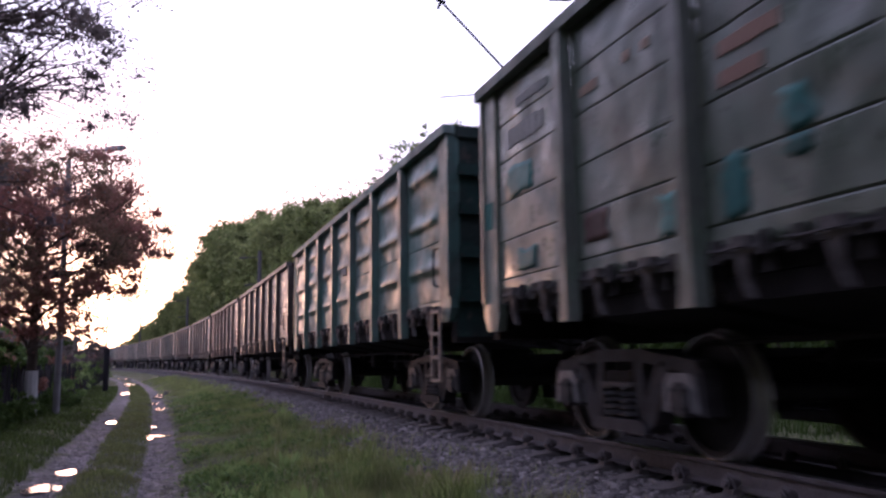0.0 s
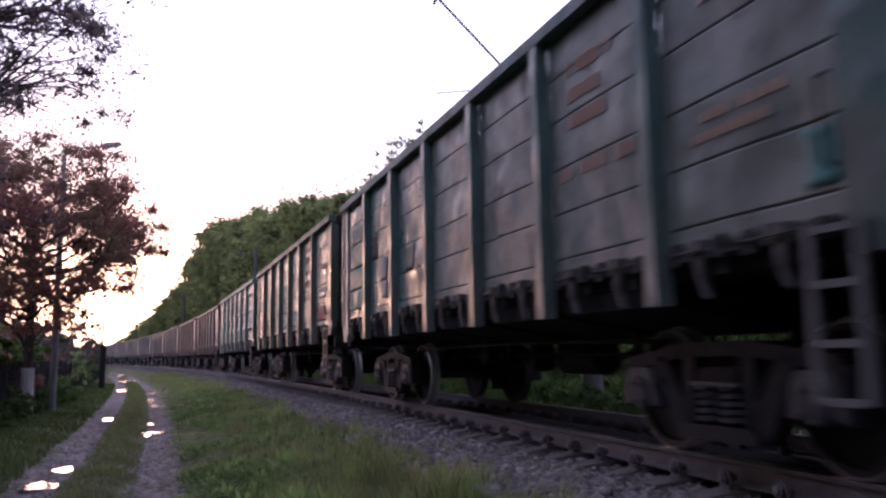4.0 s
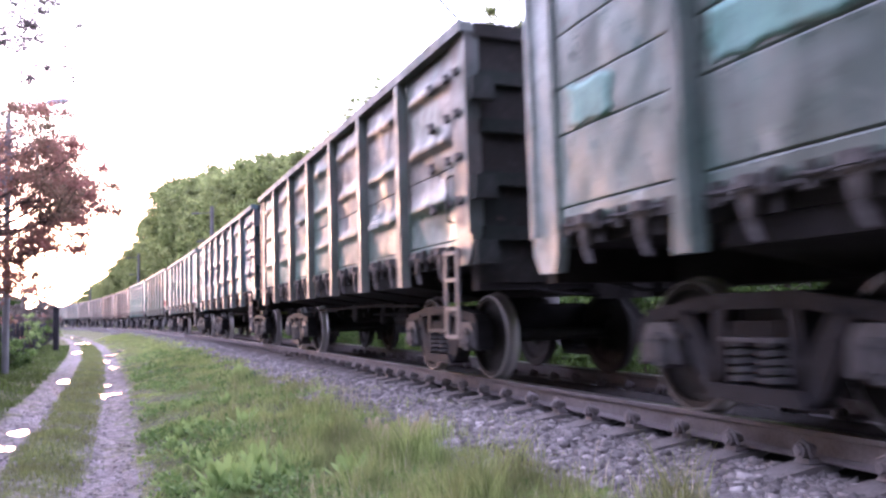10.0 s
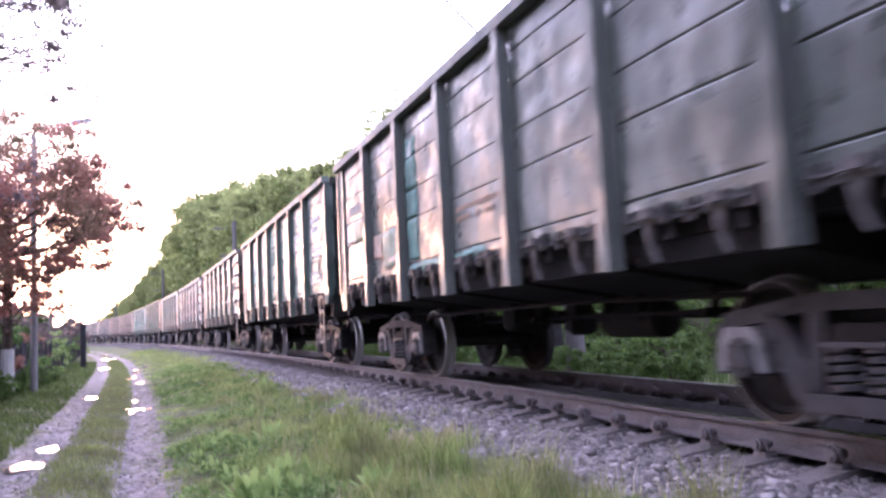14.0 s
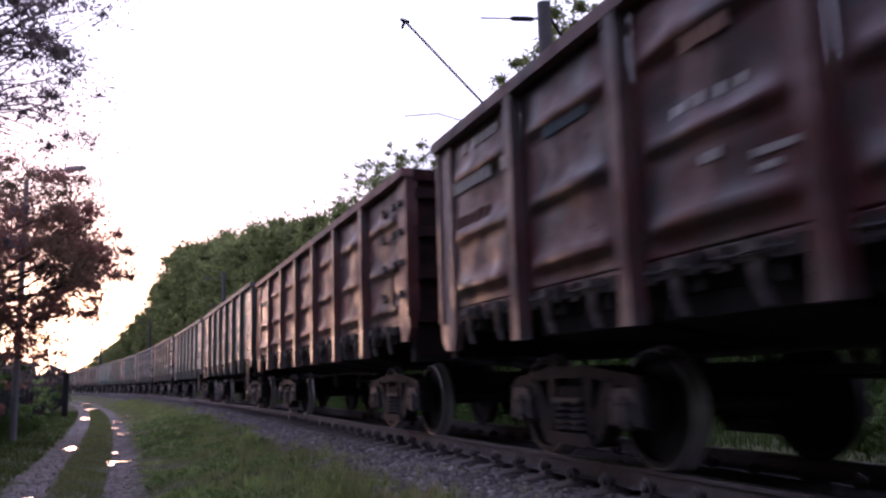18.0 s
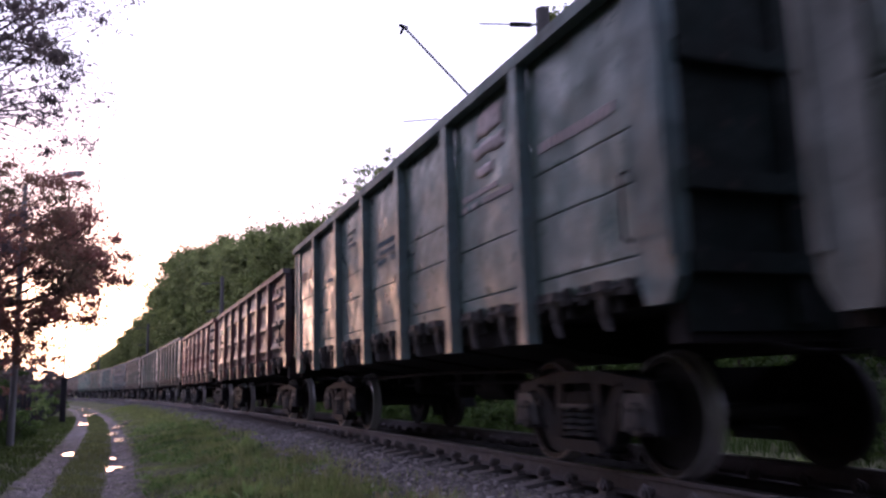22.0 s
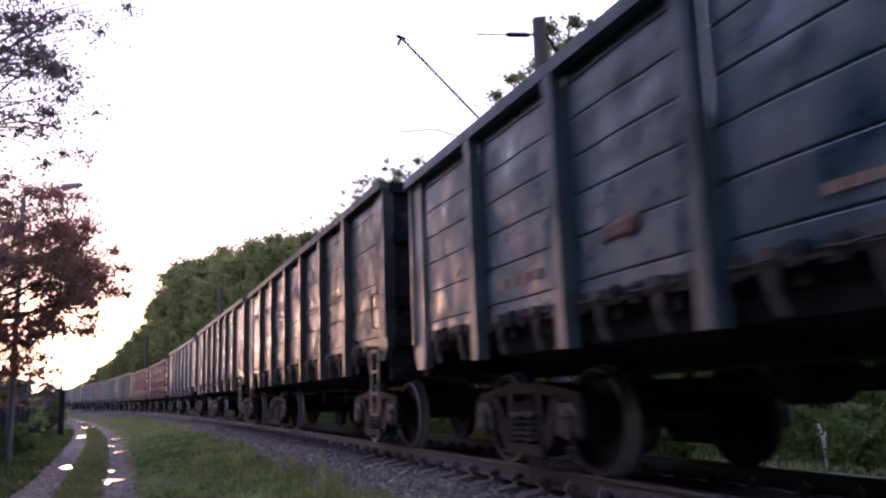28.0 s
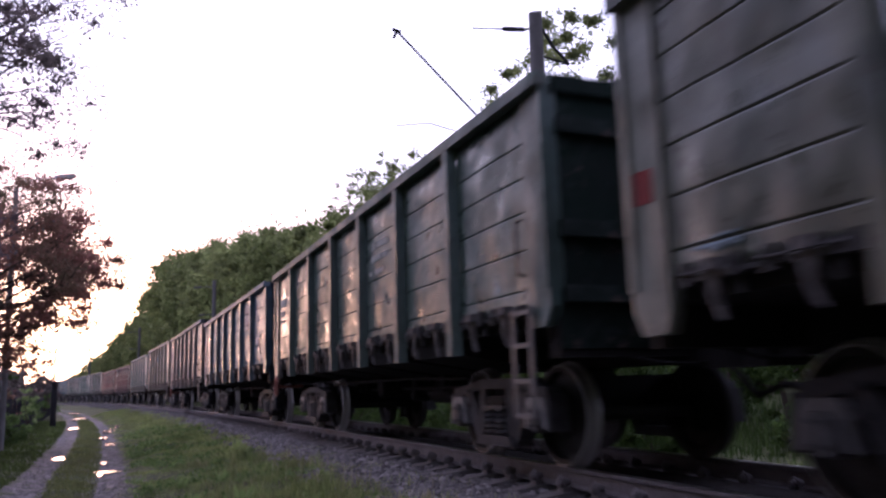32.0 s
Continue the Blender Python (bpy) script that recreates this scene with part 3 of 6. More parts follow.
def hook_builder(side):
    def build(bm):
        x = side * (HALF + 0.03)
        box(bm, *sorted((x - side * 0.05, x + side * 0.07)), -0.07, 0.07, 1.40, 1.47, 0.008)
        tube(bm, [(x, -0.12, 1.39), (x, 0.12, 1.39)], 0.03, 6)
        prof = [(-0.045, 1.41), (0.045, 1.40), (0.06, 1.33), (0.035, 1.22), (-0.025, 1.12), (-0.055, 1.10), (-0.015, 1.21), (-0.025, 1.31)]
        extrude_profile(bm, prof, 0, x - side * 0.02, x + side * 0.03)
    return build


def lock_builder(side):
    """Hinges of the floor hatches below a bay: lugs, pins and bent straps on a thin angle."""
    def build(bm):
        rnd = random.Random(17)
        x = side * (HALF - 0.01)
        box(bm, *sorted((x - side * 0.08, x + side * 0.03)), -0.74, 0.74, 1.372, 1.40, 0.003)
        for y in (-0.66, -0.5, -0.24, -0.06, 0.2, 0.5, 0.64):
            w, h = rnd.uniform(0.03, 0.065), rnd.uniform(0.05, 0.11)
            box(bm, *sorted((x, x + side * rnd.uniform(0.05, 0.085))), y - w, y + w, 1.44 - h, 1.44 + rnd.uniform(0.0, 0.05), 0.01)
            if rnd.random() < 0.7:
                box(bm, *sorted((x - side * 0.02, x + side * 0.03)), y - 0.4 * w, y + 0.5 * w, 1.40 - h - rnd.uniform(0.02, 0.1), 1.40 - 0.5 * h, 0.006)
        for y0, y1 in ((-0.68, -0.42), (-0.28, 0.02), (0.42, 0.7)):
            tube(bm, [(x + side * 0.05, y0, 1.41), (x + side * 0.055, 0.5 * (y0 + y1), 1.40), (x + side * 0.05, y1, 1.415)], 0.016, 6)
    return build


def underframe_builder(bm):
    box(bm, -HALF + 0.08, HALF - 0.08, -6.25, 6.25, 1.26, 1.38)


def sill_builder(bm):
    box(bm, -0.30, 0.30, -6.2, 6.2, 0.92, 1.27, 0.01)


def crossbearer_builder(bm):
    prof = [(-HALF + 0.1, 1.27), (HALF - 0.1, 1.27), (HALF - 0.1, 1.16), (0.3, 0.96), (-0.3, 0.96), (-HALF + 0.1, 1.16)]
    extrude_profile(bm, prof, 1, -0.09, 0.09)


def headstock_builder(bm):
    box(bm, -HALF + 0.05, HALF - 0.05, -0.09, 0.09, 0.98, 1.36, 0.01)


def hatch_builder(bm):
    """Floor hatch, hanging a little open towards the side."""
    v = [bm.verts.new(c) for c in ((0.34, -0.72, 1.2), (0.34, 0.72, 1.2), (1.42, 0.72, 1.25), (1.42, -0.72, 1.25),
                                   (0.34, -0.72, 0.93), (0.34, 0.72, 0.93), (1.42, 0.72, 1.10), (1.42, -0.72, 1.10))]
    for fa in ((0, 1, 2, 3), (7, 6, 5, 4), (0, 4, 5, 1), (1, 5, 6, 2), (2, 6, 7, 3), (3, 7, 4, 0)):
        bm.faces.new([v[i] for i in fa])


def tank_builder(bm):
    """Air tank slung lengthwise under the floor, with its straps."""
    k = len(bm.verts)
    lathe(bm, [(-0.52, 0.0), (-0.5, 0.1), (-0.44, 0.185), (0.44, 0.185), (0.5, 0.1), (0.52, 0.0)], sides=18)
    bm.verts.ensure_lookup_table()
    for v in bm.verts[k:]:
        v.co = Vector((-0.25 + v.co.y, -0.95 + v.co.x, 0.72 + v.co.z))
    for y in (-1.25, -0.65):
        box(bm, -0.46, -0.04, y - 0.03, y + 0.03, 0.7, 1.05)


def cylinder_builder(bm):
    lathe(bm, [(-0.3, 0.0), (-0.3, 0.17), (-0.26, 0.19), (0.2, 0.19), (0.24, 0.13), (0.36, 0.05), (0.5, 0.05), (0.5, 0.0)], sides=16, cx=-0.3, cy=1.35, cz=0.8)
    box(bm, -0.5, -0.1, 1.15, 1.55, 0.9, 1.1, 0.02)


def valve_builder(bm):
    lathe(bm, [(-0.16, 0.0), (-0.16, 0.08), (-0.1, 0.12), (0.1, 0.12), (0.16, 0.08), (0.16, 0.0)], sides=12, cx=-0.28, cy=0.12, cz=0.68)
    box(bm, -0.42, -0.16, 0.0, 0.26, 0.74, 1.0, 0.03)
    box(bm, -0.34, -0.22, 0.24, 0.42, 0.62, 0.76, 0.03)


def levers_builder(bm):
    """Levers and hangers that carry the brake rods."""
    for y in (-2.4, 0.65, 2.5):
        box(bm, -0.62, 0.45, y - 0.03, y + 0.03, 0.72, 0.79, 0.006)
        for x in (-0.5, 0.35):
            box(bm, x - 0.025, x + 0.025, y - 0.04, y + 0.04, 0.7, 1.1, 0.004)
    tube(bm, [(-0.55, -2.4, 0.76), (-0.35, 0.65, 0.75), (0.1, 1.35, 0.8)], 0.022, 6)


def rod_builder(x, z):
    def build(bm):
        tube(bm, [(x, -3.3, z - 0.04), (x, -1.0, z), (x + 0.05, 3.3, z - 0.03)], 0.024, 6)
    return build


def bracket_builder(bm):
    box(bm, -0.085, -0.03, -0.05, 0.05, -0.06, 0.05, 0.012)
    tube(bm, [(-0.06, -0.1, -0.05), (-0.075, 0.0, 0.02), (-0.06, 0.12, 0.06)], 0.018, 6)


def coupler_builder(end):
    def build(bm):
        y = end * 6.3
        box(bm, -0.11, 0.11, *sorted((y - end * 0.3, y + end * 0.36)), 0.93, 1.15, 0.01)
        box(bm, -0.22, 0.2, *sorted((y + end * 0.30, y + end * 0.62)), 0.86, 1.22, 0.03)
        tube(bm, [(0.25, y, 0.95), (0.3, y + end * 0.3, 0.62), (0.28, y + end * 0.66, 0.72)], 0.03, 6)
        tube(bm, [(-0.9, y, 1.0), (-0.5, y + end * 0.06, 0.92), (0.0, y + end * 0.08, 0.9)], 0.02, 6)
    return build


LADDER_Y = BODY / 2 - 0.46


def ladder_rail_builder(bm):
    box(bm, -0.03, 0.0, -0.03, 0.03, 0.50, 1.42, 0.003)


def ladder_rung_builder(bm):
    box(bm, -0.034, 0.004, -0.128, 0.128, -0.02, 0.02, 0.003)


def handrail_builder(side, end):
    def build(bm):
        x = side * (HALF + 0.09)
        y = end * (BODY / 2 - 0.46)
        tube(bm, [(x - side * 0.06, y, 2.2), (x, y, 2.18), (x + side * 0.02, y - 0.02, 1.95), (x, y, 1.72), (x - side * 0.06, y, 1.70)], 0.014, 6)
    return build


def bolster_builder(bm):
    box(bm, -1.05, 1.05, -0.2, 0.2, 0.52, 0.84, 0.03)
    box(bm, -0.25, 0.25, -0.25, 0.25, 0.8, 0.95, 0.02)
    for y in (-0.62, 0.62):
        box(bm, -0.85, 0.85, y - 0.04, y + 0.04, 0.4, 0.5, 0.01)
        for x in (-0.79, 0.79):
            box(bm, x - 0.05, x + 0.05, y - 0.06, y + 0.06, 0.28, 0.62, 0.015)


def sideframe_builder(bm):
    """Cast side frame: top chord, dropping arms, spring nest, with its three openings."""
    x0, x1 = -0.09, 0.09
    def bar(pts, w0=x0, w1=x1):
        extrude_profile(bm, pts, 0, w0, w1)
    bar([(-1.14, 0.62), (-1.10, 0.74), (-0.62, 0.80), (-0.35, 0.84), (0.35, 0.84), (0.62, 0.80), (1.10, 0.74), (1.14, 0.62),
         (0.70, 0.69), (0.36, 0.735), (-0.36, 0.735), (-0.70, 0.69)])
    for k in (-1, 1):
        bar([(k * 0.76, 0.70), (k * 0.60, 0.73), (k * 0.34, 0.34), (k * 0.26, 0.22), (k * 0.40, 0.16), (k * 0.52, 0.24)])
        bar([(k * 0.37, 0.76), (k * 0.25, 0.76), (k * 0.29, 0.24), (k * 0.41, 0.24)])
        bar([(k * 1.17, 0.68), (k * 1.09, 0.68), (k * 1.13, 0.34), (k * 1.20, 0.34)], -0.1, 0.1)
        for z in (0.44, 0.60):
            box(bm, -0.12, -0.09, k * 0.66 - 0.03, k * 0.66 + 0.03, z + 0.1, z + 0.14, 0.006)
    bar([(-0.44, 0.16), (0.44, 0.16), (0.38, 0.26), (-0.38, 0.26)], -0.13, 0.13)


def spring_builder(bm):
    for y in (-0.13, 0.13):
        pts = []
        for k in range(46):
            a = k / 45 * 4.6 * math.tau
            pts.append((0.115 * math.cos(a), y + 0.115 * math.sin(a), 0.275 + 0.25 * k / 45))
        tube(bm, pts, 0.024, 5)
    box(bm, -0.13, 0.13, -0.27, 0.27, 0.53, 0.56, 0.008)
    k = len(bm.faces)
    box(bm, -0.10, 0.06, -0.22, 0.22, 0.565, 0.66, 0.02)
    bm.faces.ensure_lookup_table()
    for f in bm.faces[k:]:
        f.material_index = 1


def axlebox_builder(bm):
    prof = [(-0.22, 0.36), (-0.19, 0.56), (-0.13, 0.65), (0.13, 0.65), (0.19, 0.56), (0.22, 0.36), (0.15, 0.36), (0.12, 0.54), (-0.12, 0.54), (-0.15, 0.36)]
    extrude_profile(bm, prof, 0, -0.12, 0.11)
    k = len(bm.faces)
    lathe(bm, [(-0.15, 0.0), (-0.15, 0.07), (-0.14, 0.075), (-0.14, 0.12), (-0.115, 0.135), (0.1, 0.135)], sides=16, cz=0.455)
    for a in range(4):
        t = math.tau * (a + 0.5) / 4
        box(bm, -0.16, -0.13, 0.097 * math.cos(t) - 0.014, 0.097 * math.cos(t) + 0.014, 0.455 + 0.097 * math.sin(t) - 0.014, 0.455 + 0.097 * math.sin(t) + 0.014)
    bm.faces.ensure_lookup_table()
    for f in bm.faces[k:]:
        f.material_index = 1


def wheel_builder(bm):
    """Wheelset round its own axle."""
    for k in (-1, 1):
        prof = [(-0.70, 0.08), (-0.71, 0.12), (-0.725, 0.16), (-0.765, 0.22), (-0.765, 0.36), (-0.725, 0.41), (-0.72, 0.503), (-0.745, 0.508), (-0.762, 0.481), (-0.85, 0.473), (-0.855, 0.46), (-0.85, 0.41),
                (-0.80, 0.40), (-0.79, 0.36), (-0.81, 0.22), (-0.86, 0.15), (-0.87, 0.10)]
        n0 = len(bm.faces)
        lathe(bm, [(k * -o, r) for o, r in prof], sides=36)
        bm.faces.ensure_lookup_table()
        for f in bm.faces[n0:]:
            r = sum(math.hypot(v.co.y, v.co.z) for v in f.verts) / 4
            # only the near tread is bright; the far one has its underframe shade as colour
            f.material_index = 1 if r > 0.462 and k < 0 else 0
    lathe(bm, [(-1.0, 0.0), (-1.0, 0.075), (-0.7, 0.08), (-0.6, 0.07), (0.6, 0.07), (0.7, 0.08), (1.0, 0.075), (1.0, 0.0)], sides=14)


def handbrake_builder(bm):
    x, y, z = -HALF - 0.06, 6.0, 0.88
    k = 24
    ring = [(x, y + 0.2 * math.cos(i * math.tau / k), z + 0.2 * math.sin(i * math.tau / k)) for i in range(k + 1)]
    tube(bm, ring, 0.028, 6)
    for i in range(5):
        a = i * math.tau / 5
        tube(bm, [(x, y, z), (x, y + 0.2 * math.cos(a), z + 0.2 * math.sin(a))], 0.02, 6)
    tube(bm, [(x - 0.03, y, z), (x + 0.6, y, z)], 0.03, 8)


TOPS = {0: 3.76, 1: 3.72, 2: 3.71, 3: 3.73, 4: 3.69, 5: 3.66, 6: 3.48, 7: 3.45, 8: 3.69, 9: 3.79, 10: 3.74, 11: 3.44, 12: 3.40, 13: 3.5, -1: 3.73}
PALE_BOXES = (0, 5, 9, 12)      # wagons with pale worn axle boxes
WAGONS = {}
BAY_PAINT = {}                # bays of a wagon painted in another colour
WHEELS = []


def wagon(j, mat, ribbed, post_mat, end_shade_mat, chord_mat, plate_mat, label, near=True, handbrake=False, style='wide', top=3.63):
    global TOPZ
    TOPZ = top
    root = tagged(new("gondola_wagon"), label, "freight wagon", group="wagons of the freight train")
    edges = EDGES
    for side in (-1, 1):
        for k in range(7):
            seed = k + 10 * (j % 3)
            me = mesh_of(("side_panel", side, k, ribbed, j % 3, style, top), panel_builder(k, ribbed, seed, side, style), M_BLACK)
            ob = piece("side_panel", me, root)
            ob.material_slots[0].link = 'OBJECT'
            ob.material_slots[0].material = BAY_PAINT.get((j, k), mat)
            if near or side < 0:
                piece("hatch_hinge", mesh_of(("hatch_hinge", side), lock_builder(side), M_HINGE), root, pose(0, 0.5 * (edges[k] + edges[k + 1]), 0))
            if near and side < 0:
                for dy in (-0.36, 0.36):
                    piece("hatch_hook", mesh_of(("hatch_hook", side), hook_builder(side), M_HOOK), root, pose(0, 0.5 * (edges[k] + edges[k + 1]) + dy, 0))
        for y in POSTS:
            ob = piece("side_post", mesh_of(("side_post", side, top), post_builder(side), M_BLACK), root, pose(0, y, 0))
            ob.material_slots[0].link = 'OBJECT'
            ob.material_slots[0].material = post_mat
        for end in (-1, 1):
            low = 1.06 if end * side < 0 else 1.24
            ob = piece("corner_plate", mesh_of(("corner_plate", side, end, top), corner_builder(side, end, low), M_BLACK), root)
            ob.material_slots[0].link = 'OBJECT'
            ob.material_slots[0].material = plate_mat if end > 0 else post_mat
        if near:
            turn = pose(0, 0, 0, 0, 0, 180 if side > 0 else 0)
            for y in (-0.16, 0.16) if j not in (6, 7, 8, 11) or side > 0 else ():
                piece("ladder_rail", mesh_of("ladder_rail", ladder_rail_builder, M_GREYPAINT), root, turn @ pose(-HALF - 0.06, -LADDER_Y + y, 0))
            for z in (0.51, 0.80, 1.10, 1.38) if j not in (6, 7, 8, 11) or side > 0 else ():
                piece("ladder_rung", mesh_of("ladder_rung", ladder_rung_builder, M_GREYPAINT), root, turn @ pose(-HALF - 0.06, -LADDER_Y, z))
            piece("handrail", mesh_of(("handrail", side, side), handrail_builder(side, side), M_BLACK), root)
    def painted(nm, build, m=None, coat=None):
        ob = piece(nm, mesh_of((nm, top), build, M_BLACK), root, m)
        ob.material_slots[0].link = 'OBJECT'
        ob.material_slots[0].material = coat or (end_shade_mat if nm.startswith("end_") else post_mat)
    for x in (-1, 1):
        painted("top_chord" if x < 0 else "side_chord", chord_builder(x), None, chord_mat)
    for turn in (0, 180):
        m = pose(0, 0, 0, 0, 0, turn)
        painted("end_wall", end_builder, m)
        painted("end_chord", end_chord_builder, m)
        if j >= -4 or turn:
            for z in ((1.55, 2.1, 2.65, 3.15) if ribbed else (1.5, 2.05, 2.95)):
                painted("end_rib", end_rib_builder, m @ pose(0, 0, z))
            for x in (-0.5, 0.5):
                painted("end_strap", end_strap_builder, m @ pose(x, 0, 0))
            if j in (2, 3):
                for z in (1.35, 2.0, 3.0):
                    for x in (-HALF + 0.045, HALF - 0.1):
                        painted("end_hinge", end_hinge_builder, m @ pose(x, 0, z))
    piece("floor", mesh_of("wagon_floor", underframe_builder, M_BLACK), root)
    piece("centre_sill", mesh_of("centre_sill", sill_builder, M_BLACK), root)
    for y in (-2.6, -0.87, 0.87, 2.6):
        piece("crossbearer", mesh_of("crossbearer", crossbearer_builder, M_BLACK), root, pose(0, y, 0))
    for y in (-6.24, 6.24):
        piece("headstock", mesh_of("headstock", headstock_builder, M_BLACK), root, pose(0, y, 0))
    if near:
        for y in (-3.45, -1.73, 0, 1.73, 3.45):
            for turn in (0, 180):
                piece("floor_hatch", mesh_of("floor_hatch", hatch_builder, M_BLACK), root, pose(0, y, 0, 0, 0, turn))
    if near:
        piece("air_tank", mesh_of("air_tank", tank_builder, M_BRAKE), root)
        piece("brake_cylinder", mesh_of("brake_cylinder", cylinder_builder, M_BRAKE), root)
        piece("brake_valve", mesh_of("brake_valve", valve_builder, M_BRAKE), root)
        piece("brake_lever", mesh_of("brake_lever", levers_builder, M_BRAKE), root)
        for x, z in ((-0.45, 0.77), (0.25, 0.72), (-0.95, 0.9)):
            piece("brake_rod", mesh_of(("brake_rod", x), rod_builder(x, z), M_BRAKE), root)
    for end in (-1, 1):
        piece("coupler", mesh_of(("coupler", end), coupler_builder(end), M_BLACK), root)
        b = piece("bogie", mesh_of("bogie", bolster_builder, M_BLACK), root, pose(0, end * BOGIE, 0))
        for x in (-1.02, 1.02):
            piece("side_frame", mesh_of(("side_frame", j in PALE_BOXES), sideframe_builder, M_DUSTY if j in PALE_BOXES else M_BOGIE), b, pose(x, 0, 0))
            if near or x < 0:
                piece("spring", mesh_of("spring", spring_builder, [M_SPRING, M_BLACK]), b, pose(x, 0, 0))
        for y in (-0.925, 0.925):
            for x in (-1.02, 1.02) if near else (-1.02,):
                piece("axle_box", mesh_of(("axle_box", j in PALE_BOXES), axlebox_builder, [M_PALEBOX if j in PALE_BOXES else M_AXLEBOX, M_SPRING]), b, pose(x, y, 0, 0, 0, 180 if x > 0 else 0))
            w = piece("wheelset", mesh_of("wheelset", wheel_builder, [M_WHEEL, M_TREAD]), b, pose(0, y, 0.475))
            if near:
                WHEELS.append((w, j, end * BOGIE + y, y))
    if j in (2, 3, 6, 7):
        for z in [1.45 + (top - 1.55) * f for f in (0.19, 0.40, 0.61, 0.81)]:
            for y, w in ((-BODY / 2 + 0.98, 1.0), (-BODY / 2 + 0.52, 0.8), (-BODY / 2 + 0.25, 0.7)):
                piece("stake_bracket", mesh_of("stake_bracket", bracket_builder, M_HOOK), root, pose(-HALF, y, z + 0.05) @ Matrix.Diagonal((1, w, w, 1)))
    if handbrake:
        piece("handbrake_wheel", mesh_of("handbrake_wheel", handbrake_builder, M_REDWHEEL), root)
    WAGONS[j] = root
    return root


GREYGREEN, OLIVE = (0.17, 0.19, 0.17), (0.14, 0.145, 0.11)
SMOOTH, RIB = False, True
SCHEMES = {
    -1: ((0.13, 0.27, 0.245), (0.18, 0.25, 0.23), RIB, "teal painted steel gondola wagon with ribbed sides"),
    0: ((0.165, 0.208, 0.16), (0.168, 0.18, 0.145), SMOOTH, "grey-green gondola wagon with rust, teal patches and worn white lettering"),
    1: ((0.085, 0.195, 0.195), (0.14, 0.18, 0.175), SMOOTH, "faded teal and grey steel gondola wagon"),
    2: ((0.012, 0.112, 0.165), (0.035, 0.13, 0.165), RIB, "blue gondola wagon with pressed ribbed sides"),
    3: ((0.175, 0.145, 0.135), (0.135, 0.165, 0.145), RIB, "patchy green and brown-grey ribbed gondola wagon"),
    4: ((0.15, 0.185, 0.17), (0.12, 0.19, 0.168), SMOOTH, "pale grey-green gondola wagon with a teal panel"),
    5: ((0.12, 0.128, 0.12), (0.128, 0.142, 0.132), SMOOTH, "grey gondola wagon with pale green repainted patches"),
    6: ((0.29, 0.08, 0.072), (0.16, 0.095, 0.095), RIB, "red-brown ribbed gondola wagon"),
    7: ((0.175, 0.045, 0.048), (0.085, 0.062, 0.072), RIB, "dark red-brown ribbed gondola wagon with white lettering"),
    8: ((0.118, 0.185, 0.18), (0.145, 0.187, 0.182), SMOOTH, "dark grey-green steel gondola wagon with faint lettering"),
    9: ((0.105, 0.12, 0.102), (0.085, 0.115, 0.115), SMOOTH, "grey-green gondola wagon with blue repainted patches"),
    10: ((0.032, 0.04, 0.056), (0.045, 0.05, 0.062), SMOOTH, "dark blue-grey gondola wagon with brown patches along the sill"),
    11: ((0.028, 0.1, 0.185), (0.052, 0.115, 0.175), SMOOTH, "blue gondola wagon with bare tan patches"),
    12: ((0.042, 0.105, 0.08), (0.06, 0.11, 0.09), SMOOTH, "dark green gondola wagon with white lettering"),
    13: (OLIVE, (0.13, 0.14, 0.13), SMOOTH, "grey-olive steel gondola wagon with dark grooves"),
    14: (GREYGREEN, OLIVE, SMOOTH, "plain grey-green steel gondola wagon"),
    -2: ((0.2, 0.14, 0.12), (0.21, 0.17, 0.15), SMOOTH, "brown-grey steel gondola wagon, weathered"),
    -3: ((0.23, 0.13, 0.10), (0.2, 0.15, 0.13), SMOOTH, "rusty brown steel gondola wagon, weathered"),
    -4: ((0.115, 0.115, 0.125), (0.15, 0.14, 0.14), SMOOTH, "weathered blue-grey steel gondola wagon"),
}
SCHEMES.update({-5: ((0.17, 0.145, 0.14), (0.16, 0.15, 0.15), SMOOTH, "grey-brown weathered steel gondola wagon")})
for j_far in (-6, -7, -8, -9):
    SCHEMES[j_far] = ((0.11, 0.15, 0.145), (0.14, 0.15, 0.145), SMOOTH, "faded teal weathered steel gondola wagon")
FAR_SCHEMES = [((0.16, 0.14, 0.14), (0.15, 0.145, 0.145), SMOOTH, "weathered pale grey steel gondola wagon"), ((0.12, 0.16, 0.15), (0.14, 0.15, 0.14), SMOOTH, "faded green weathered steel gondola wagon"),
               ((0.16, 0.12, 0.11), (0.14, 0.13, 0.12), RIB, "brown gondola wagon with ribbed sides")]


PLATES = {7: (0.2, 0.135, 0.13), 1: (0.3, 0.315, 0.285), 4: (0.19, 0.225, 0.21), 8: (0.13, 0.23, 0.23), 9: (0.18, 0.19, 0.175), 10: (0.2, 0.2, 0.2), 11: (0.16, 0.175, 0.19), 12: (0.17, 0.19, 0.17)}      # paler corner plates, part of their sky reflection put into the paint colour


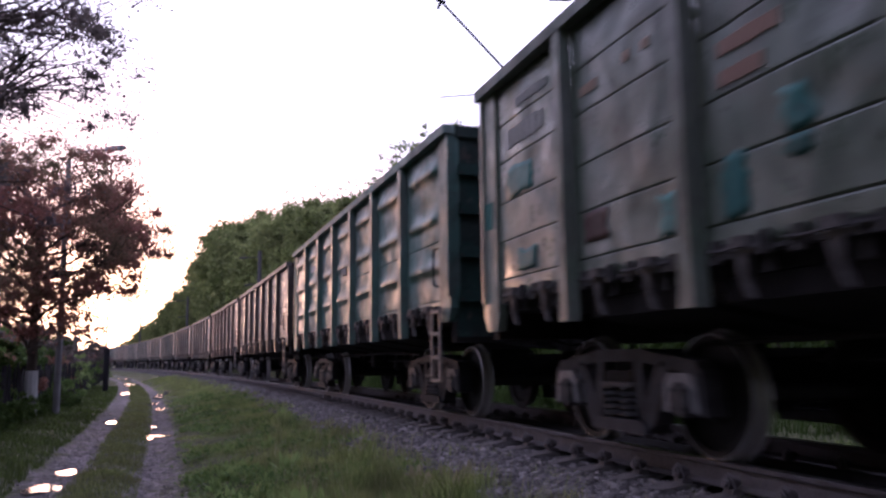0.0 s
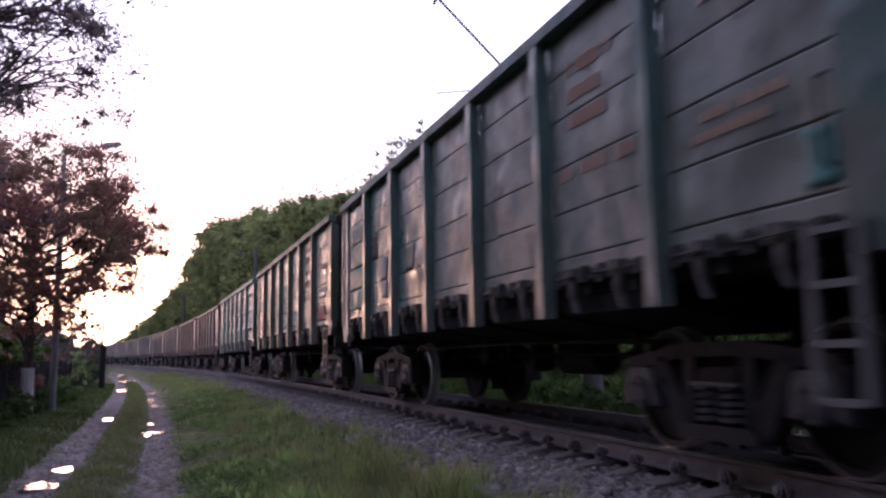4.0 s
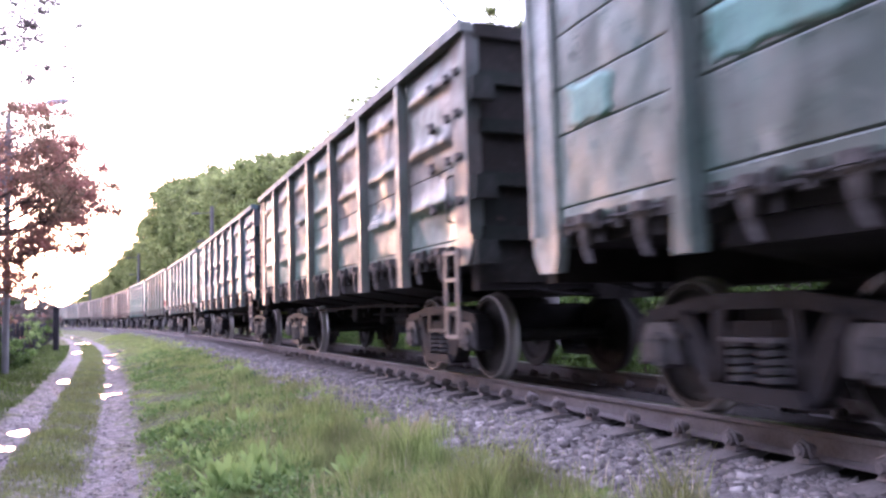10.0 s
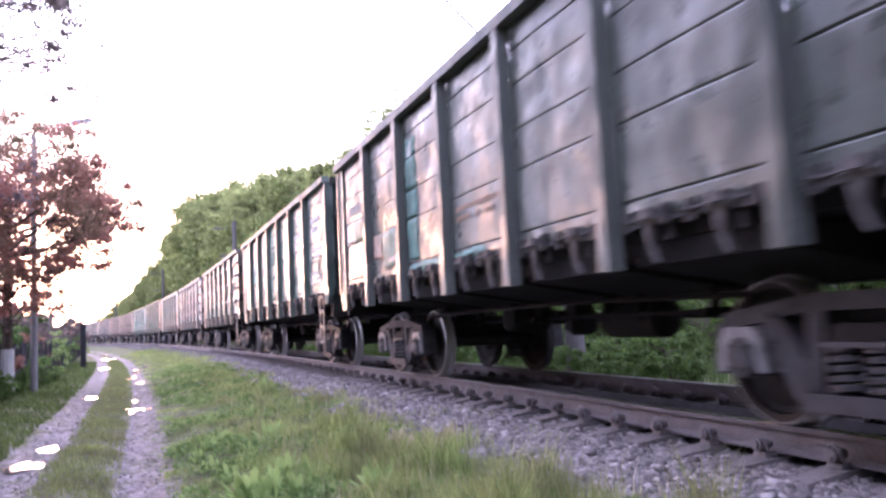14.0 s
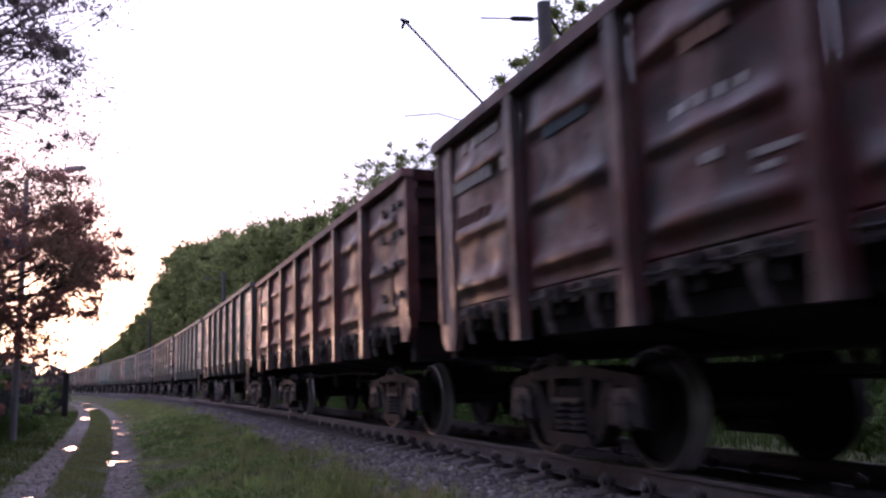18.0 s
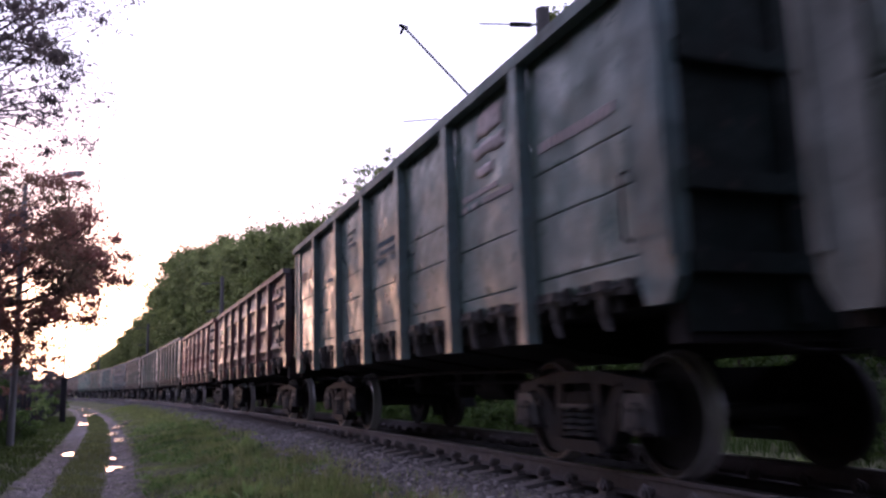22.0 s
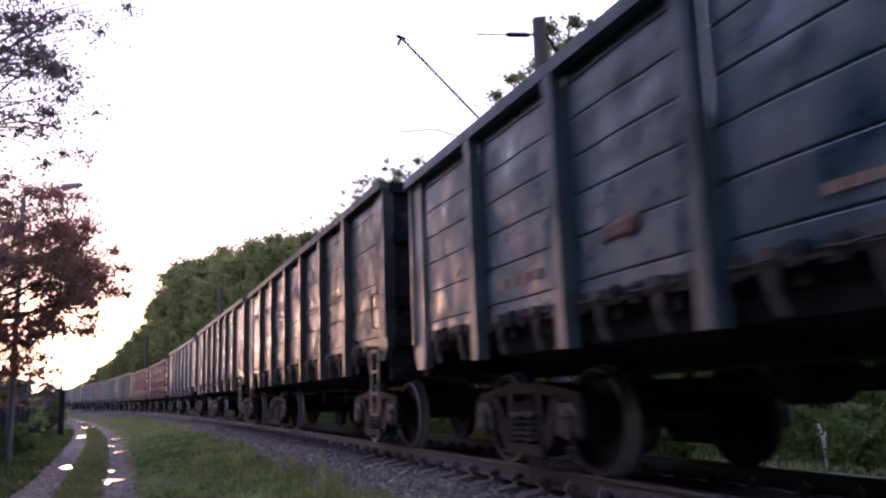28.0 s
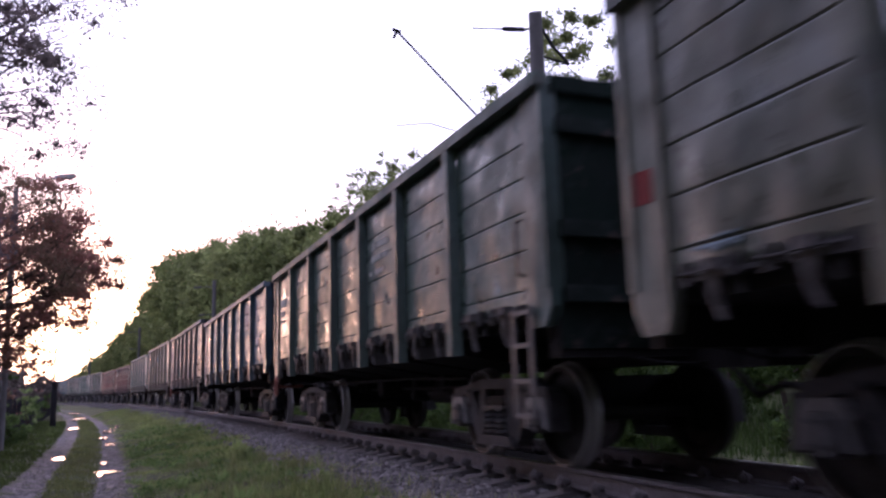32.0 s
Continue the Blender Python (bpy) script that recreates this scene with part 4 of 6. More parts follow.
def build_train():
    green = paint("green_bay_paint", (0.07, 0.13, 0.098), (0.135, 0.112, 0.102), wear=0.75, gloss=0.5, band=(2.0, (0.085, 0.155, 0.118), 0.25))
    grey = paint("grey_bay_paint", (0.15, 0.165, 0.15), (0.152, 0.16, 0.145), wear=0.45, rough=0.3, gloss=0.65)
    for k in (3, 4, 5, 6):
        BAY_PAINT[(3, k)] = green
    for k in (0, 1, 2, 3):
        BAY_PAINT[(1, k)] = grey
    for j in range(-19, 15):
        a, b, ribbed, label = SCHEMES.get(j, FAR_SCHEMES[j % 3])
        band = {3: (2.0, (0.09, 0.155, 0.118), 0.25), 10: (1.74, (0.065, 0.03, 0.025), 1.6), 6: (1.6, (0.12, 0.07, 0.062), 0.6)}.get(j)
        a, b = ((0.65 * r, 0.68 * g, 0.63 * c) for r, g, c in (a, b))
        if j < -1:
            a, b = (tuple(0.68 * v for v in c) for c in (a, b))
        m = paint("wagon_paint", a, b, wear=0.95 if j in (6, 7) else 0.6 if ribbed else 0.35, band=band, gloss=0.8 if j < -1 else 0.42 if j in (2, 6, 7) else 0.68 if ribbed else 0.85, rough=0.27 if ribbed else 0.2, **(dict(rust=(0.055, 0.045, 0.05)) if j in (6, 7) else {}))
        pm = paint("post_paint", {2: (0.07, 0.076, 0.09), 8: (0.07, 0.115, 0.12), 12: (0.05, 0.085, 0.074)}.get(j) or tuple(0.8 * v for v in a), tuple(0.7 * v + 0.012 for v in b), wear=0.3, rough=0.28, gloss=0.7)
        # ends much darker than the sides: shade of the wagon gaps put into the colour
        em = paint("shaded_end_paint", tuple(0.2 * v + 0.004 for v in a), tuple(0.17 * v + 0.005 for v in b), wear=0.5, rough=0.7, gloss=0.05)
        cm = paint("chord_paint", tuple(0.75 * v + 0.055 for v in a), tuple(0.6 * v + 0.05 for v in b), wear=0.7, rough=0.5, gloss=0.3)
        pl = PLATES.get(j) or tuple(v if ribbed else 1.15 * v + 0.03 for v in a)
        lm = paint("plate_paint", pl, tuple(0.85 * v for v in pl), wear=0.4, rough=0.3, gloss=0.7)
        wagon(j, m, ribbed, pm, em, cm, lm, label, near=j >= -4, handbrake=j in (12, 10),
              style=STYLES.get(j, 'wide'), top=TOPS.get(j, 3.63))


build_train()


# ---- masts of the overhead line ----
def mast(s, top):
    z0 = float(ground_z(s, 3.1))
    root = tagged(new("overhead_line_mast"), "round concrete overhead-line mast beside the track", "railway mast", group="masts along the line")
    root.matrix_world = on_line(s, 3.22, 0)
    bm = bmesh.new()
    tube(bm, [(0, 0, z0 - 0.3), (0, 0, top)], [0.2, 0.145], 18)
    part("pole", bm, M_POLE, root)
    if s > 20:
        for k, z in ((1.5, top - 0.5), (1.1, top - 2.6)):
            bm = bmesh.new()
            tube(bm, [(-0.1, 0, z), (-0.6 * k, 0, z - 0.06), (-0.65 * k, 0, z - 0.07), (-k, 0, z - 0.12)], [0.03, 0.03, 0.07, 0.07], 8)
            part("bracket", bm, M_POLE, root)
        return
    bm = bmesh.new()
    tube(bm, [(-0.12, 0, top - 3.7), (-3.14, 0, top - 0.86)], 0.026, 8)
    part("bracket", bm, M_TUBE, root)
    bm = bmesh.new()
    tube(bm, [(-0.14, 0, top - 0.38), (-1.5, 0, top - 0.55)], 0.016, 6)
    tube(bm, [(-0.25, 0, top - 0.40), (-0.32, 0, top - 0.405), (-0.75, 0, top - 0.455), (-0.8, 0, top - 0.46)], [0.03, 0.055, 0.055, 0.03], 8)
    part("tie_rod", bm, M_BOGIE, root, "tie rod with a dark insulator")
    bm = bmesh.new()
    tube(bm, [(-3.22, -0.02, top - 1.02), (-3.14, 0, top - 0.84)], 0.03, 6)
    tube(bm, [(-3.24, 0, top - 0.83), (-3.06, 0, top - 0.87)], 0.035, 6)
    part("insulator", bm, M_BOGIE, root)
    bm = bmesh.new()
    tube(bm, [(-0.12, 0, top - 3.1), (-2.1, 0, top - 2.78), (-2.5, 0, top - 2.7), (-3.2, 0, top - 2.82)], 0.013, 6)
    part("steady_arm", bm, M_TUBE, root)
    bm = bmesh.new()
    tube(bm, [(0.1, 0, top - 0.25), (0.45, 0.1, top - 0.62), (0.9, 0.2, top - 0.95)], 0.035, 6)
    tube(bm, [(0.1, 0, top - 0.95), (0.9, 0.2, top - 0.95)], 0.025, 6)
    part("back_stay", bm, M_BOGIE, root)


for s_mast, top_mast in ((14.2, 8.62), (62.5, 9.3), (108.5, 9.3), (155.0, 9.3)):
    mast(s_mast, top_mast)


# ---- trees ----
def tree_mesh(name, seed, height, crown_r, crown_lo, leaves, leaf, mat, clumps=60, limbs=9, tight=1.0, flat=0.75, on_twigs=0.4, twigs=2):
    rnd = random.Random(seed)
    bm = bmesh.new()
    tips = []
    lean = (rnd.uniform(-.5, .5), rnd.uniform(-.5, .5))
    top = height * 0.8
    trunk = [(lean[0] * f * f, lean[1] * f * f, top * f) for f in (0, .25, .5, .75, 1)]
    r0 = height * 0.017
    tube(bm, trunk, [r0 * 1.2, r0, r0 * .75, r0 * .5, r0 * .15], 8)
    for k in range(limbs):
        f = rnd.uniform(max(0.15, crown_lo / height * 0.75), 0.95)
        a = k * 2.4 + rnd.uniform(-.4, .4)
        z = top * f
        env = math.sin(math.pi * min(1, max(0.12, (z + height * .1 - crown_lo * .7) / (height - crown_lo * .7)))) ** 0.6
        ln = crown_r * env * rnd.uniform(0.7, 1.0)
        p0 = Vector((lean[0] * f * f, lean[1] * f * f, z))
        d = Vector((math.cos(a), math.sin(a), rnd.uniform(0.25, 0.7)))
        bow = Vector((rnd.uniform(-.14, .14), rnd.uniform(-.14, .14), rnd.uniform(-.16, .06))) * ln
        pts = [p0, p0 + d * ln * 0.5 + bow, p0 + d * ln * Vector((1, 1, 0.8)).z + Vector((0, 0, -0.1 * ln)) + 0.3 * bow]
        tube(bm, [p0, p0 + d * ln * 0.25 + 0.75 * bow, pts[1], 0.5 * (pts[1] + pts[2]) + 0.25 * bow, pts[2]], [r0 * .42, r0 * .3, r0 * .2, r0 * .12, r0 * .04], 6)
        tips += [pts[1], pts[2], 0.5 * (pts[1] + pts[2])]
        for q in range(twigs):
            b = a + rnd.uniform(-1, 1)
            root = pts[1].lerp(pts[2], rnd.uniform(0, 0.9) if q > 1 else 0.0)
            e = root + Vector((math.cos(b), math.sin(b), rnd.uniform(-0.2, .8))) * ln * rnd.uniform(0.3, 0.5)
            mid = root.lerp(e, 0.5) + Vector((0, 0, 0.04 * ln))
            tube(bm, [root, mid, e], [r0 * .15, r0 * .09, r0 * .03], 5)
            tips += [e, mid] if q > 1 else [e]
    wood = bm
    rs = np.random.RandomState(seed)
    cents = []
    while len(cents) < clumps:
        if rnd.random() < on_twigs:
            c = rnd.choice(tips) + Vector((rnd.gauss(0, .12), rnd.gauss(0, .12), rnd.gauss(0, .1))) * crown_r * (0.6 if on_twigs > 0.5 else 1.0)
        else:
            v = Vector((rnd.gauss(0, 1), rnd.gauss(0, 1), rnd.gauss(0, 1))).normalized() * rnd.uniform(0.15, 1.0) ** 0.4
            mid, hz = 0.5 * (crown_lo + height), 0.5 * (height - crown_lo)
            c = Vector((v.x * crown_r, v.y * crown_r, mid + v.z * hz))
        cents.append((*c, rnd.uniform(0.12, 0.24) * crown_r * tight))
    cents = np.array(cents)
    pick = rs.randint(0, len(cents), leaves)
    g = rs.normal(0, 1, (leaves, 3))
    g /= np.linalg.norm(g, axis=1)[:, None]
    c = cents[pick, :3] + g * (cents[pick, 3] * np.minimum(1.9, np.abs(rs.normal(0.35, 0.62, leaves))))[:, None] * np.array([1, 1, flat])
    a = rs.normal(0, 1, (leaves, 3))
    a /= np.linalg.norm(a, axis=1)[:, None]
    b = np.cross(a, rs.normal(0, 1, (leaves, 3)))
    b /= np.linalg.norm(b, axis=1)[:, None]
    sz = leaf * rs.uniform(0.6, 1.3, leaves)[:, None]
    v = np.stack([c - a * sz, c + b * sz * .45, c + a * sz, c - b * sz * .45], 1).reshape(-1, 3)
    return wood, soup("crown", v, np.arange(4 * leaves).reshape(-1, 4), mat)


def tree(name, m, label, *args):
    root = tagged(new(name), label, "tree")
    root.matrix_world = m
    wood, crown = tree_mesh(name, *args)
    part("trunk", wood, M_BARK, root)
    piece("crown", crown, root)
    return root


def build_trees():
    kinds = []
    for k, (h, r, lo) in enumerate(((15, 4.8, 2.5), (17, 5.4, 3), (13, 4.6, 2), (16, 4.4, 3))):
        t = tree("forest_tree", on_line(-40 - 9 * k, 15, 0), "tall dense deciduous tree in full leaf, on the wooded bank and in the added unseen woods", 40 + k, h, r, lo, 30000, 0.19, M_LEAF, 150, 12, 1.15)
        t["group"] = "trees of the wooded bank"
        kinds.append((t, max(v.co.z for v in t.children[-1].data.vertices) if t.children[-1].name.startswith("crown") else h * 1.07))
    rnd = random.Random(5)
    s = 16.0
    k = 0
    while s < 228:
        for row, u0 in enumerate((12.5, 18, 26)):
            if row and rnd.random() < 0.2:
                continue
            u = u0 + rnd.uniform(-1.2, 1.2) + (3 if s < 40 else 0)
            ss = s + rnd.uniform(-2, 2) + row * 2.5
            if ss < 22 and row == 0:
                continue
            want = float(np.interp(ss, [0, 25, 45, 52, 60, 66, 75, 90, 110, 126, 137, 143, 157, 182, 206, 235], [13, 14.5, 15.6, 16.2, 16.2, 16.4, 18.5, 21.2, 23.4, 23.6, 21.4, 18.6, 16.6, 12.6, 8.4, 5.0])) * rnd.uniform(0.93, 1.04)
            src, h = kinds[k % 4]
            f = (want - float(ground_z(ss, u))) / h
            copy_thing(src, on_line(ss, u, float(ground_z(ss, u)) - 0.2, rnd.uniform(0, 360)) @ Matrix.Diagonal((f, f, f, 1)))
            k += 1
        s += rnd.uniform(3.9, 5.2)
    # unseen woods added behind and beside the viewer close the place and block sky light
    for i in range(34):
        ss, u = rnd.uniform(-70, 15), rnd.uniform(-34, -20)
        src, h = kinds[i % 4]
        copy_thing(src, on_line(ss, u, float(ground_z(ss, u)) - 0.2, rnd.uniform(0, 360)) @ Matrix.Diagonal((0.7, 0.7, 0.6, 1)))
    for i in range(21):
        ss, u = -26 + i * 2.1, rnd.uniform(-19, -13.5)
        src, h = kinds[i % 4]
        copy_thing(src, on_line(ss, u, -0.9, rnd.uniform(0, 360)) @ Matrix.Diagonal((0.85, 0.85, 0.9, 1)))
    for i in range(10):
        src, h = kinds[i % 4]
        copy_thing(src, on_line(-45 - rnd.uniform(0, 25), -16 + 5 * i, -0.6, rnd.uniform(0, 360)))
    root = tree("roadside_tree", pose(-4.25, 26.3, -0.95), "small reddish-leaved tree beside the dark fence", 11, 8.6, 3.8, 2.5, 108000, 0.056, M_LEAFRED, 290, 34, 0.95, 0.62, 0.42, 5)
    bm = bmesh.new()
    tube(bm, [(0, 0, 0.02), (0.0, 0, 1.55)], [0.2, 0.18], 10)
    part("whitewash", bm, M_WHITEWASH, root, "whitewashed lower trunk")
    tree("overhanging_tree", pose(-6.0, 14.2, -0.95), "tree with thin leafy branches hanging over the dirt track", 23, 10.6, 5.8, 6.0, 105000, 0.042, M_LEAFDULL, 700, 54, 0.42, 0.7, 0.93, 7)
    for ss, u, top, r, lo, n in ((50.5, 12.6, 17.4, 2.8, 8.5, 9000), (45.0, 12.4, 15.6, 3.4, 6.0, 26000), (55.5, 12.6, 17.2, 2.8, 9.0, 9000), (40.0, 12.6, 14.4, 3.2, 5.0, 26000)):
        z = float(ground_z(ss, u))
        tree("slender_tree", on_line(ss, u, z - 0.2), "slender airy young tree rising above the wooded bank", int(ss), top - z, r, lo, n, 0.11, M_LEAF, 160, 30, 0.8)
    for ss, u, top, r in ((32.6, 13.0, 17.9, 3.0), (27.2, 13.0, 16.8, 3.2)):
        z = float(ground_z(ss, u))
        tree("forest_tree", on_line(ss, u, z - 0.2), "leafy deciduous tree standing forward on the wooded bank", int(ss), top - z, r, 5.0, 34000, 0.11, M_LEAF, 110, 24, 1.0)
    tree("distant_tree", pose(-9.6, 96, -1), "small reddish tree far along the dirt track", 31, 6.6, 2.4, 1.6, 1800, 0.16, M_LEAFRED, 40, 10)
    for i, (x, y, h, r) in enumerate(((-8.6, 44, 3.4, 2.2), (-11.6, 60, 4.4, 2.8), (-14.5, 74, 5.0, 3.2), (-7.4, 37, 2.8, 1.8), (-9.0, 52, 3.4, 2.2), (-11.6, 82, 4.2, 2.6))):
        tree("garden_tree", pose(x, y, -0.95), "dark leafy fruit tree in the garden behind the fence", 60 + i, h, r, 0.8, 7000, 0.19, M_SHRUB, 70, 10)
    for i, (x, y, h, r) in enumerate(((-7.9, 60, 4.0, 1.9), (-6.9, 67, 3.5, 1.7), (-8.7, 54, 4.4, 2.2), (-7.3, 48, 3.5, 1.6), (-9.4, 46, 4.6, 2.3), (-8.0, 40, 3.8, 1.9))):
        tree("garden_tree", pose(x, y, -0.95), "small brownish-green tree in the gardens beside the track", 190 + i, h, r, 0.5, 6500, 0.11, M_LEAFDULL, 60, 12, 0.9)
    for i in range(17):
        y = 19 + i * 1.75 + rnd.uniform(-.5, .5)
        x = float(np.interp(y, [17, 24, 32, 56], [-5.5, -5.4, -5.5, -6.6])) - rnd.uniform(0.1, 0.9)
        tree("garden_shrub", pose(x, y, -0.95), "dark leafy shrub behind the board fence", 160 + i, rnd.uniform(1.9, 2.7), rnd.uniform(1.0, 1.35), 0.1, 3000, 0.09, M_SHRUB if i % 3 else M_LEAFRED, 40, 9)
    for i, (x, y, h, r) in enumerate(((-4.75, 43, 2.3, 0.55), (-4.3, 33, 1.3, 0.8), (-5.2, 48, 1.8, 1.0), (-6.2, 66, 2.0, 1.1), (-4.5, 25.5, 0.9, 0.6))):
        tree("shrub", pose(x, y, -0.85), "light green shrub growing along the fence", 80 + i, h, r, 0.15, 1100, 0.07, M_LOWWEED if i else M_WEED, 26, 9)
    for i in range(19):
        y = 16.5 + i * 1.05 + rnd.uniform(-.3, .3)
        tree("shrub", pose(-4.2 + rnd.uniform(-0.22, 0.2), y, -0.95), "low dark nettles and brambles at the foot of the fence", 230 + i, rnd.uniform(0.5, 0.95), rnd.uniform(0.35, 0.6), 0.03, 1300, 0.05, M_SHRUB, 26, 8)
    for i in range(26):
        ss, u = 1.5 + i * 1.25 + rnd.uniform(-.4, .4), 4.6 + rnd.uniform(-0.5, 0.9)
        if 9.0 < ss < 11.8:
            u += 2.2
        tree("shrub", on_line(ss, u, float(ground_z(ss, u)) - 0.05), "dark green shrub in the tall grass beyond the track", 100 + i, rnd.uniform(0.8, 1.35), rnd.uniform(0.6, 0.95), 0.05, 2200, 0.06, M_SHRUB, 34, 9)
    for i, (ss, u) in enumerate(((13.2, 3.0), (13.8, 2.85), (12.6, 3.5), (14.6, 2.95))):
        tree("shrub", on_line(ss, u, float(ground_z(ss, u)) - 0.05), "low green shrub at the foot of the concrete mast", 210 + i, 0.85, 0.5, 0.05, 1500, 0.055, M_SHRUB, 26, 8)
    for i in range(22):
        ss, u = -3 + i * 1.9 + rnd.uniform(-.6, .6), 8.2 + rnd.uniform(-0.6, 1.6)
        tree("shrub", on_line(ss, u, float(ground_z(ss, u)) - 0.05), "tall dark green shrub at the foot of the wooded bank", 130 + i, rnd.uniform(2.6, 3.8), rnd.uniform(1.4, 2.0), 0.1, 4200, 0.10, M_SHRUB, 50, 9)


build_trees()


# ---- grass, weeds and gravel ----
def blades(name, s, u, h, width, mat, label, seed):
    rs = np.random.RandomState(seed)
    n = len(s)
    z = ground_z(s, u) - 0.01
    a = s / RAD
    base = np.stack([TC - RAD + (RAD + u) * np.cos(a), (RAD + u) * np.sin(a), z], 1)
    th = rs.uniform(0, 2 * np.pi, n)
    side = np.stack([np.cos(th), np.sin(th), np.zeros(n)], 1) * width[:, None]
    ph = rs.uniform(0, 2 * np.pi, n)
    lean = np.stack([np.cos(ph), np.sin(ph), np.zeros(n)], 1) * (h * rs.uniform(0.05, 0.5, n))[:, None]
    up = np.zeros((n, 3))
    up[:, 2] = h
    v = np.stack([base - side, base + side, base + 0.55 * up + 0.3 * lean + 0.75 * side, base + 0.55 * up + 0.3 * lean - 0.75 * side,
                  base + up * 0.95 + lean + 0.12 * side, base + up * 0.95 + lean - 0.12 * side], 1).reshape(-1, 3)
    i = np.arange(n)[:, None] * 6
    q = np.concatenate([i + np.array([[0, 1, 2, 3]]), i + np.array([[3, 2, 4, 5]])], 0)
    tagged(new(name, soup(name, v, q, mat)), label, "grass", kind="stuff")


def clumpy(s, u, f):
    return 0.5 + 0.25 * (np.sin(f * s + 1.3 * f * u) + np.sin(1.7 * f * u - 0.6 * f * s + 2) * np.cos(0.9 * f * s))


def scatter(n, s0, s1, u0, u1, seed, power=1.0):
    rs = np.random.RandomState(seed)
    t = rs.uniform(0, 1, n)
    s = s0 * (s1 / s0) ** t
    return s, rs.uniform(u0, u1, n), rs


def build_grass():
    s, u, rs = scatter(190000, 3.2, 75, -4.6, -1.55, 1)
    c = clumpy(s, u, 2.3)
    lip = u + 0.45 * np.clip((s - 14) / 20, 0, 1) * -1 + 0.25 * (clumpy(s, u, 1.4) - 0.5)      # the turf comes nearer to the rails far off
    edge = np.interp(u, [-4.55, -4.2, -3.6, -3.0, -2.4, -1.9], [0.22, 0.4, 0.6, 1.05, 1.0, 0.6])
    keep = rs.uniform(0, 1, len(s)) < (0.25 + 0.75 * c) * np.interp(lip, [-2.3, -1.95], [1, 0.0])
    h = (0.04 + 0.30 * c * clumpy(s, u, 5.1) ** 1.5 * 1.8 * rs.uniform(0.2, 1.2, len(s))) * edge * np.interp(s, [5, 9, 14, 25], [1.35, 1.0, 0.75, 0.6])
    blades("bank_grass", s[keep], u[keep], h[keep], (0.0019 + 0.00034 * s)[keep], M_GRASS, "uneven green grass on the railway bank", 2)
    s, u, rs = scatter(1400, 3.2, 16, -3.6, -1.95, 21)
    keep = clumpy(s, u, 1.9) > 0.45
    blades("dry_stems", s[keep], u[keep], 0.12 + 0.24 * rs.uniform(0, 1, keep.sum()), np.full(keep.sum(), 0.0028), M_STRAW, "dry pale stems standing in the bank grass", 22)
    rs = np.random.RandomState(25)
    s, u = rs.uniform(-8, 3.3, 16000), rs.uniform(-4.5, -2.05, 16000)
    c = clumpy(s, u, 2.3)
    blades("bank_grass", s, u, (0.05 + 0.25 * c * clumpy(s, u, 5.1) * rs.uniform(0.3, 1.2, len(s))) * np.interp(u, [-4.5, -3.6], [0.3, 1]), np.full(len(s), 0.0045), M_GRASS, "uneven green grass on the railway bank", 26)
    s, u, rs = scatter(22000, 6, 60, -9.0, -6.6, 3)
    blades("verge_grass", s, u, 0.05 + 0.12 * clumpy(s, u, 1.7) * rs.uniform(0.4, 1.1, len(s)), 0.003 + 0.00045 * s, M_GRASSSHADE, "short green grass along the edge of the dirt track", 4)
    s, u, rs = scatter(42000, 4, 60, -5.98, -5.08, 5)
    keep = rs.uniform(0, 1, len(s)) < (0.25 + 0.75 * clumpy(s, u, 2.9)) * np.interp(s, [6.5, 8.0, 9.5], [0.06, 0.35, 1]) * np.interp(np.abs(u + 5.53), [0.3, 0.45], [1, 0.3])
    blades("middle_grass", s[keep], u[keep], (0.03 + 0.06 * rs.uniform(0, 1, len(s)))[keep], (0.002 + 0.0003 * s)[keep], M_MIDGRASS, "thin grass strip between the wheel ruts", 6)
    s, u, rs = scatter(34000, 2.0, 60, 2.9, 14.0, 7)
    clear = np.where((s > 6.0) & (s < 12.0) & (u < 6.3), 0.3, 1.0)
    blades("far_side_tall_grass", s, u, clear * (0.15 + 0.5 * clumpy(s, u, 1.1) * rs.uniform(0.3, 1.1, len(s))), 0.005 + 0.0005 * s, M_SHRUB, "tall green grass beyond the track", 8)
    s, u, rs = scatter(16000, 2.0, 45, 2.3, 4.9, 17)
    blades("far_side_grass", s, u, 0.08 + 0.26 * clumpy(s, u, 2.1) * rs.uniform(0.3, 1.1, len(s)), 0.004 + 0.0005 * s, M_GRASS, "bright green grass along the far side of the track", 18)
    s, u, rs = scatter(1500, 5, 16, -1.95, -1.35, 9)
    keep = clumpy(s, u, 3.1) > 0.62
    blades("ballast_grass", s[keep], u[keep], 0.04 + 0.07 * rs.uniform(0, 1, keep.sum()), np.full(keep.sum(), 0.005), M_GRASS, "sparse yellowish grass growing in the ballast", 10)


